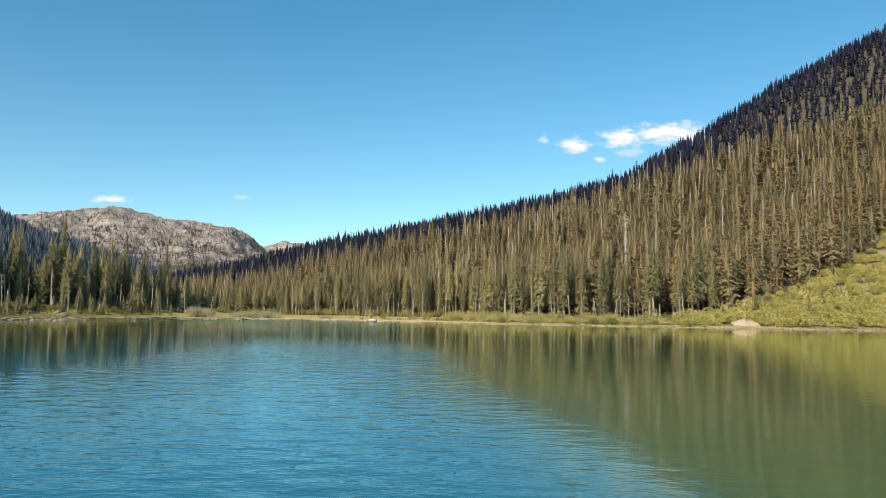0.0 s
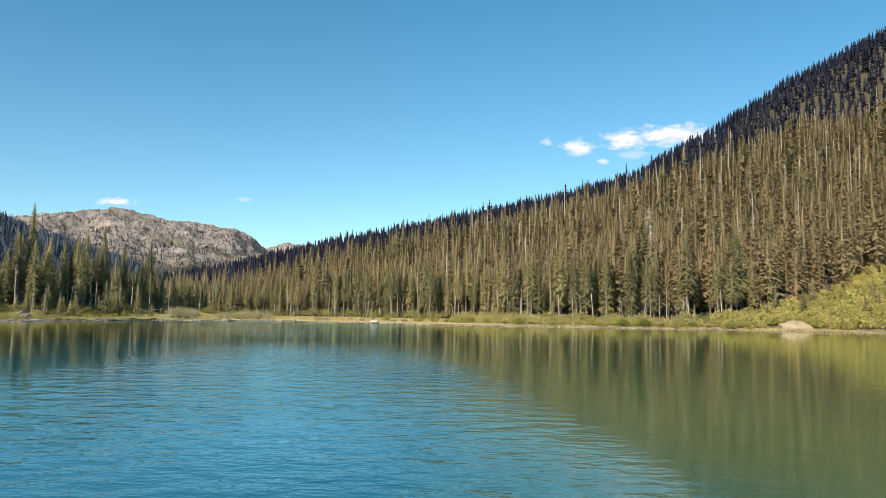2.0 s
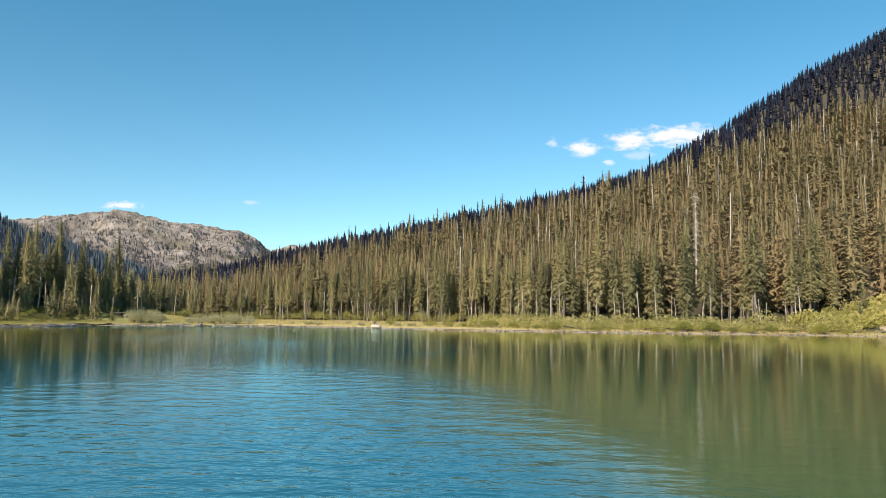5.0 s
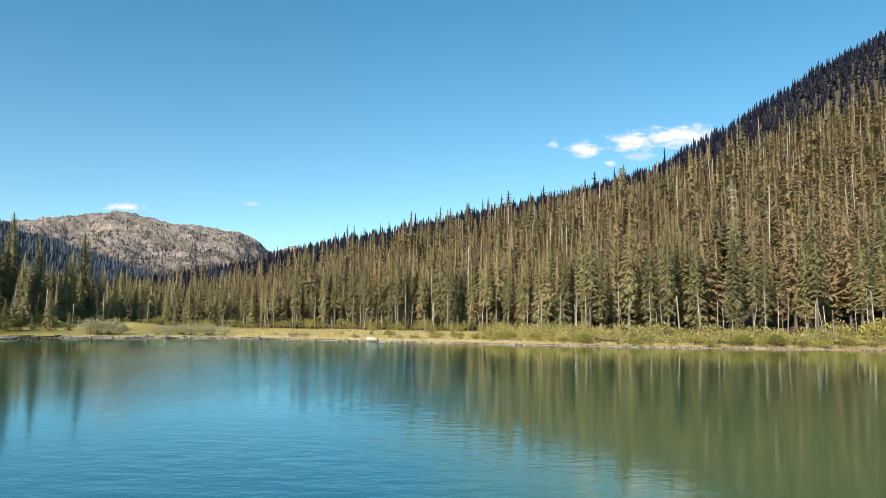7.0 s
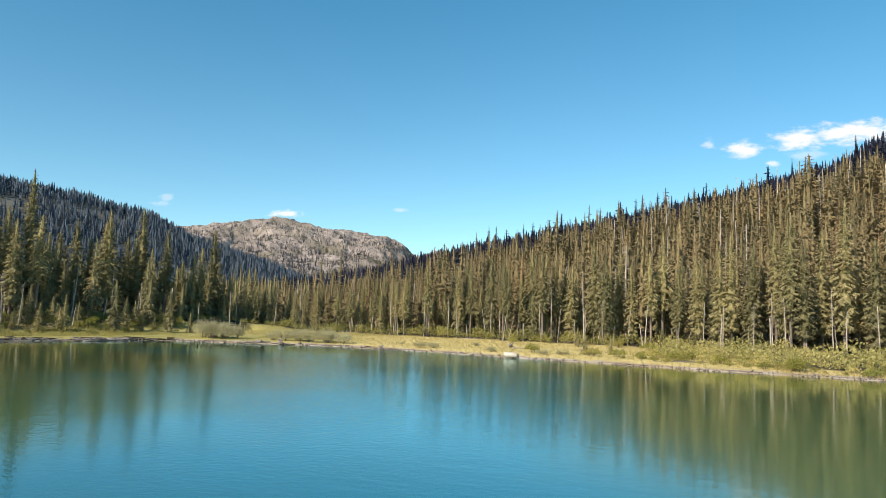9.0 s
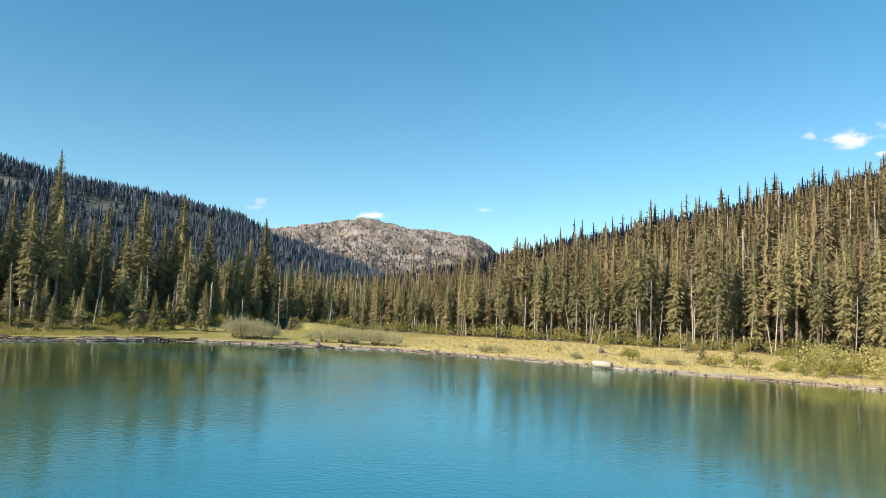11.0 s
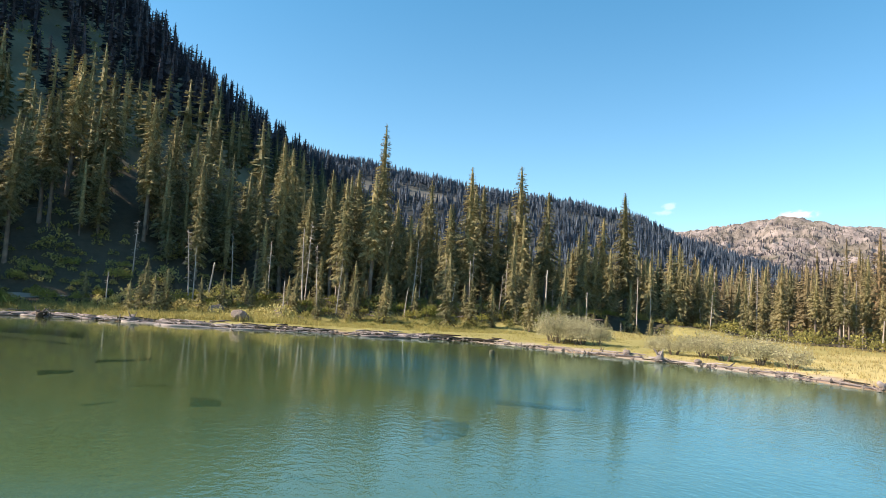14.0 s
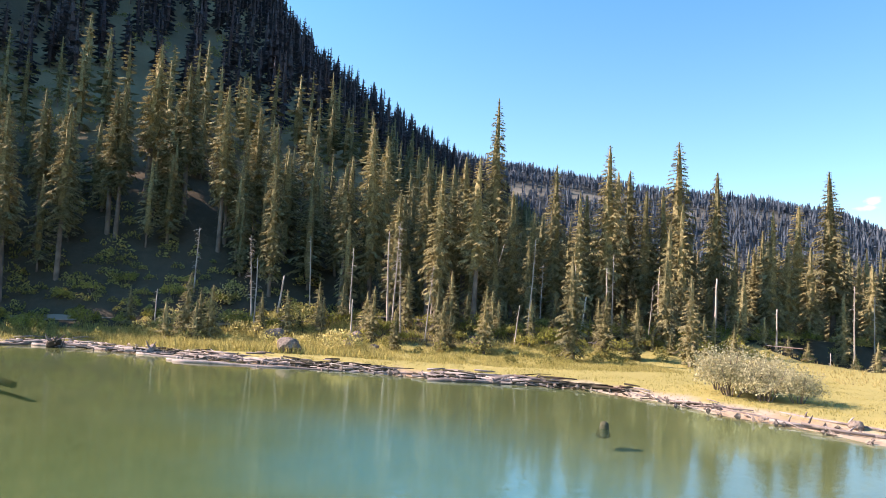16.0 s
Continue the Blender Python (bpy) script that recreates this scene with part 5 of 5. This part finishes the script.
def debris(seed, count, name, mat, label):
    """Broken sticks and bark washed up along the west shore, past counting."""
    r = np.random.default_rng(seed)
    pieces = []
    run = np.array(LAKE[0:13], float)
    seg = np.linalg.norm(np.diff(run, axis=0), axis=1)
    pos = np.r_[0, np.cumsum(seg)]
    for _ in range(count):
        s = r.uniform(10, pos[-1]) if r.random() < 0.3 else r.uniform(10, 60)
        cx, cy = np.interp(s, pos, run[:, 0]), np.interp(s, pos, run[:, 1])
        k = min(np.searchsorted(pos, s) - 1, len(seg) - 1)
        t = (run[k + 1] - run[k]) / seg[k]
        if lumps(np.array([s]), np.array([seed * 3.0]), 9, 55)[0] < r.uniform(-0.7, 0.3):
            continue
        if s > 54 and r.random() < 0.8:
            continue
        off = abs(r.normal(0.2, 0.9)) + 0.1
        c = np.array([cx, cy]) + np.array([-t[1], t[0]]) * off
        a = math.atan2(t[1], t[0]) + r.normal(0, 0.45)
        l, w = r.uniform(0.5, 2.6), r.uniform(0.025, 0.085)
        z = max(float(0.3 * smooth(off / 4)), 0.0) + r.uniform(0.04, 0.22)
        d = np.array([math.cos(a), math.sin(a), r.normal(0, 0.05)]) * l / 2
        mid = np.array([c[0], c[1], z])
        pieces.append(ring_tube(np.array([mid - d, mid + [0, 0, r.normal(0, 0.04)], mid + d]), [w, w * 0.9, w * 0.5], 5))
    return tagged(new(name, mesh_from(name, *join(pieces), [mat], True)), label, "driftwood", kind="stuff")


debris(7, 1300, "driftwood_sticks", M_DRIFT, "tangle of broken grey sticks washed up along the shore")
debris(8, 700, "dark_sticks", M_DARKWOOD, "wet dark sticks and bark among the driftwood")


def make_rock(r, name, mat, size):
    bm = bmesh.new()
    bmesh.ops.create_icosphere(bm, subdivisions=3, radius=1.0)
    o = Vector(r.uniform(-50, 50, 3))
    for v in bm.verts:
        n = v.co.normalized()
        v.co = n * (1 + 0.32 * noise.noise(n * 1.1 + o) + 0.14 * noise.noise(n * 2.7 + o) + 0.05 * noise.noise(n * 7 + o))
        v.co = Vector((v.co.x * size[0], v.co.y * size[1], v.co.z * size[2]))
    me = bpy.data.meshes.new(name)
    bm.to_mesh(me)
    bm.free()
    me.materials.append(mat)
    return new(name, me)


rk = np.random.default_rng(43)
for x, y, size, sink in ((-101.3, 148.1, (0.9, 0.8, 0.75), 0.3), (-93.9, 148.5, (0.85, 1.0, 0.68), 0.28), (-97.5, 153.8, (0.7, 0.6, 0.5), 0.2), (-99.4, 154.6, (0.8, 0.7, 0.6), 0.2), (-96.2, 155.6, (0.45, 0.4, 0.3), 0.1),
                         (-64.6, 170.6, (0.35, 0.3, 0.25), 0.05), (-58.6, 171.4, (0.3, 0.25, 0.2), 0.05)):
    ob = tagged(make_rock(rk, "boulder", M_ROCK, size), "weathered brown boulder among the grass on the bank", "rock", "boulders on the bank")
    ob.matrix_basis = pose(x, y, z_at(x, y) + size[2] - sink, 0, 0, rk.uniform(0, 360))


def make_scar(x0, y0):
    """A bare slump of sand: a rough sheet that sinks into the bank all round."""
    i, j = np.meshgrid(np.linspace(-3.2, 3.2, 29), np.linspace(-2.0, 2.0, 19), indexing="ij")
    x, y = x0 + i, y0 + j + 0.2 * i
    rim = 1 - (i / 2.6) ** 2 - (j / 1.6) ** 2 + 0.45 * lumps(x, y, 2.2, 71)
    z = ground_height(x, y) + np.clip(rim, -1.0, 0.5) * 0.55 + 0.10 * lumps(x, y, 1.1, 72) + 0.42 * np.clip(j + 1.7, 0, 3.4)
    ob = new("sandy_scar", mesh_from("sandy_scar", np.stack([x.ravel(), y.ravel(), z.ravel()], 1), grid_faces(29, 19), [M_SAND], True))
    return tagged(ob, "bare pale sandy slump in the bank above the shore", "bank", kind="structure")


make_scar(59.4, 163.6)


def beach_stones(seed, count):
    r = np.random.default_rng(seed)
    pieces = []
    run = np.array(LAKE[1:27], float)
    seg = np.linalg.norm(np.diff(run, axis=0), axis=1)
    pos = np.r_[0, np.cumsum(seg)]
    cube = np.array([[1, 0, 0], [-1, 0, 0], [0, 1, 0], [0, -1, 0], [0, 0, 1], [0, 0, -1]], float)
    tri = np.array([[0, 2, 4], [2, 1, 4], [1, 3, 4], [3, 0, 4], [2, 0, 5], [1, 2, 5], [3, 1, 5], [0, 3, 5]])
    for _ in range(count):
        s = r.uniform(0, pos[-1])
        k = min(np.searchsorted(pos, s) - 1, len(seg) - 1)
        k = max(k, 0)
        t = (run[k + 1] - run[k]) / seg[k]
        c = run[k] + t * (s - pos[k]) + np.array([-t[1], t[0]]) * r.uniform(-0.5, 1.6)
        pieces.append((cube * r.uniform(0.05, 0.22, 3) * r.uniform(0.8, 1.2, (6, 1)) + [c[0], c[1], r.uniform(0.0, 0.18)], tri))
    return tagged(new("shore_stones", mesh_from("shore_stones", *join(pieces), [M_ROCK])), "small stones and pebbles along the gravel waterline", "stones", kind="stuff")


beach_stones(9, 900)


def make_stump(r, x, y, s, label):
    """A root stump: a short bole with splayed roots."""
    ob = new("root_stump")
    b = new("bole", mesh_from("bole", *ring_tube(np.array([[0, 0, -0.2], [0.05, 0, 0.4], [0.1, 0.05, 0.8]]) * s, np.array([0.34, 0.25, 0.2]) * s, 8), [M_DRIFT], True))
    b.parent = ob
    for k in range(6):
        a = k + r.uniform(-0.3, 0.3)
        p = np.array([[0, 0, 0.15], [0.4 * math.cos(a), 0.4 * math.sin(a), 0.12], [0.85 * math.cos(a), 0.85 * math.sin(a), r.uniform(-0.15, 0.35)]]) * s
        q = new("root", mesh_from("root", *ring_tube(p, np.array([0.12, 0.08, 0.025]) * s, 5), [M_DRIFT], True))
        q.parent = ob
    ob.matrix_basis = pose(x, y, max(z_at(x, y), 0.0) + 0.2 * s, r.uniform(55, 80), r.uniform(-14, 14), r.uniform(0, 360))
    return tagged(ob, label, "stump", "root stumps")


for x, y, s in ((-60.8, 169.9, 1.0), (-26.9, 166.4, 0.7), (-46.0, 171.2, 0.7), (-94.2, 138.9, 0.9), (-30.6, 183.4, 0.9)):
    make_stump(rk, x, y, s, "upturned grey root stump stranded on the shore")


def make_root_wad(r, x, y):
    """The torn-up root plate of a fallen tree: a rough clod with roots sticking out."""
    ob = make_rock(r, "root_wad", M_DARKWOOD, (0.42, 0.55, 0.38))
    for k in range(9):
        a, e = r.uniform(0, 6.28), r.uniform(0.0, 1.1)
        d = np.array([math.cos(a) * math.cos(e), math.sin(a) * math.cos(e), math.sin(e)])
        p = np.array([d * 0.3, d * 0.6 + r.normal(0, 0.06, 3), d * 0.85 + r.normal(0, 0.1, 3)])
        q = new("root", mesh_from("root", *ring_tube(p, [0.10, 0.06, 0.015], 5), [M_DRIFT], True))
        q.parent = ob
    ob.matrix_basis = pose(x, y, max(z_at(x, y), 0) + 0.22, 0, 0, 40)
    return tagged(ob, "dark upturned root plate of a fallen tree at the waterline", "root plate")


make_root_wad(rk, -98.4, 132.0)

# a thick sawn butt, bleached almost white
butt = new("driftwood_butt", mesh_from("driftwood_butt", *ring_tube(np.array([[-0.85, 0, 0], [-0.8, 0, 0.01], [0.1, 0.02, 0.0], [0.8, -0.01, 0.02], [0.86, 0, 0.02]]), [0.24, 0.30, 0.31, 0.28, 0.22], 10), [M_SNAG], True))
butt.matrix_basis = pose(-27.0, 166.0, 0.42, 20, 0, -12)
tagged(butt, "thick bleached log butt stranded on the beach", "log", "driftwood on the shore")

# wood lying under water
SUNK = [[tagged(make_log(rl, "sunken_log", 6.0, 0.16, M_DARKWOOD, 0), "dark waterlogged log lying on the lake bed", "log", "sunken logs"), False]]
for x0, y0, x1, y1, z, t in ((-92.0, 124.9, -80.2, 133.8, -0.30, 1.8), (-52.0, 134.8, -51.5, 135.7, -0.34, 1.1), (-45.9, 141.1, -46.5, 142.9, -0.62, 2.4), (-49.2, 146.2, -46.7, 148.7, -0.30, 0.7),
                             (-64.8, 133.0, -65.9, 135.8, -0.34, 0.45), (-60.6, 130.4, -61.2, 131.8, -0.36, 0.6)):
    lay_log(x0, y0, x1, y1, z, t, SUNK)
ob = tagged(new("sunken_stump", mesh_from("sunken_stump", *ring_tube(np.array([[-0.08, 0, -0.24], [-0.06, 0, -0.1], [0.02, 0.02, 0.15], [0.06, 0.03, 0.50], [0.07, 0.03, 0.60]]), [0.40, 0.36, 0.26, 0.22, 0.12], 11), [M_MOSS], True)), "dark mossy stump standing up out of the shallow water", "stump")
ob.matrix_basis = pose(-66.4, 158.7, -0.14, 9, 6, 0) @ Matrix.Diagonal((0.8, 0.8, 0.72, 1))

# ---- the gravel track behind the bank ----
tv, tf = [], []
pts = [(-109.4, 126.0), (-109.0, 130.0), (-108.2, 135.0), (-107.4, 141.0), (-106.8, 147.0)]
for k, (x, y) in enumerate(pts):
    for q in (-0.35, -0.15, 0.15, 0.35):
        tv.append((x + q, y, z_at(x + q, y) + 0.07 + 0.02 * (abs(q) < 1)))
tf = grid_faces(len(pts), 4)
tagged(new("track", mesh_from("track", np.array(tv), tf, [M_ROAD], True)), "pale gravel track running behind the grassy bank", "track", kind="structure")
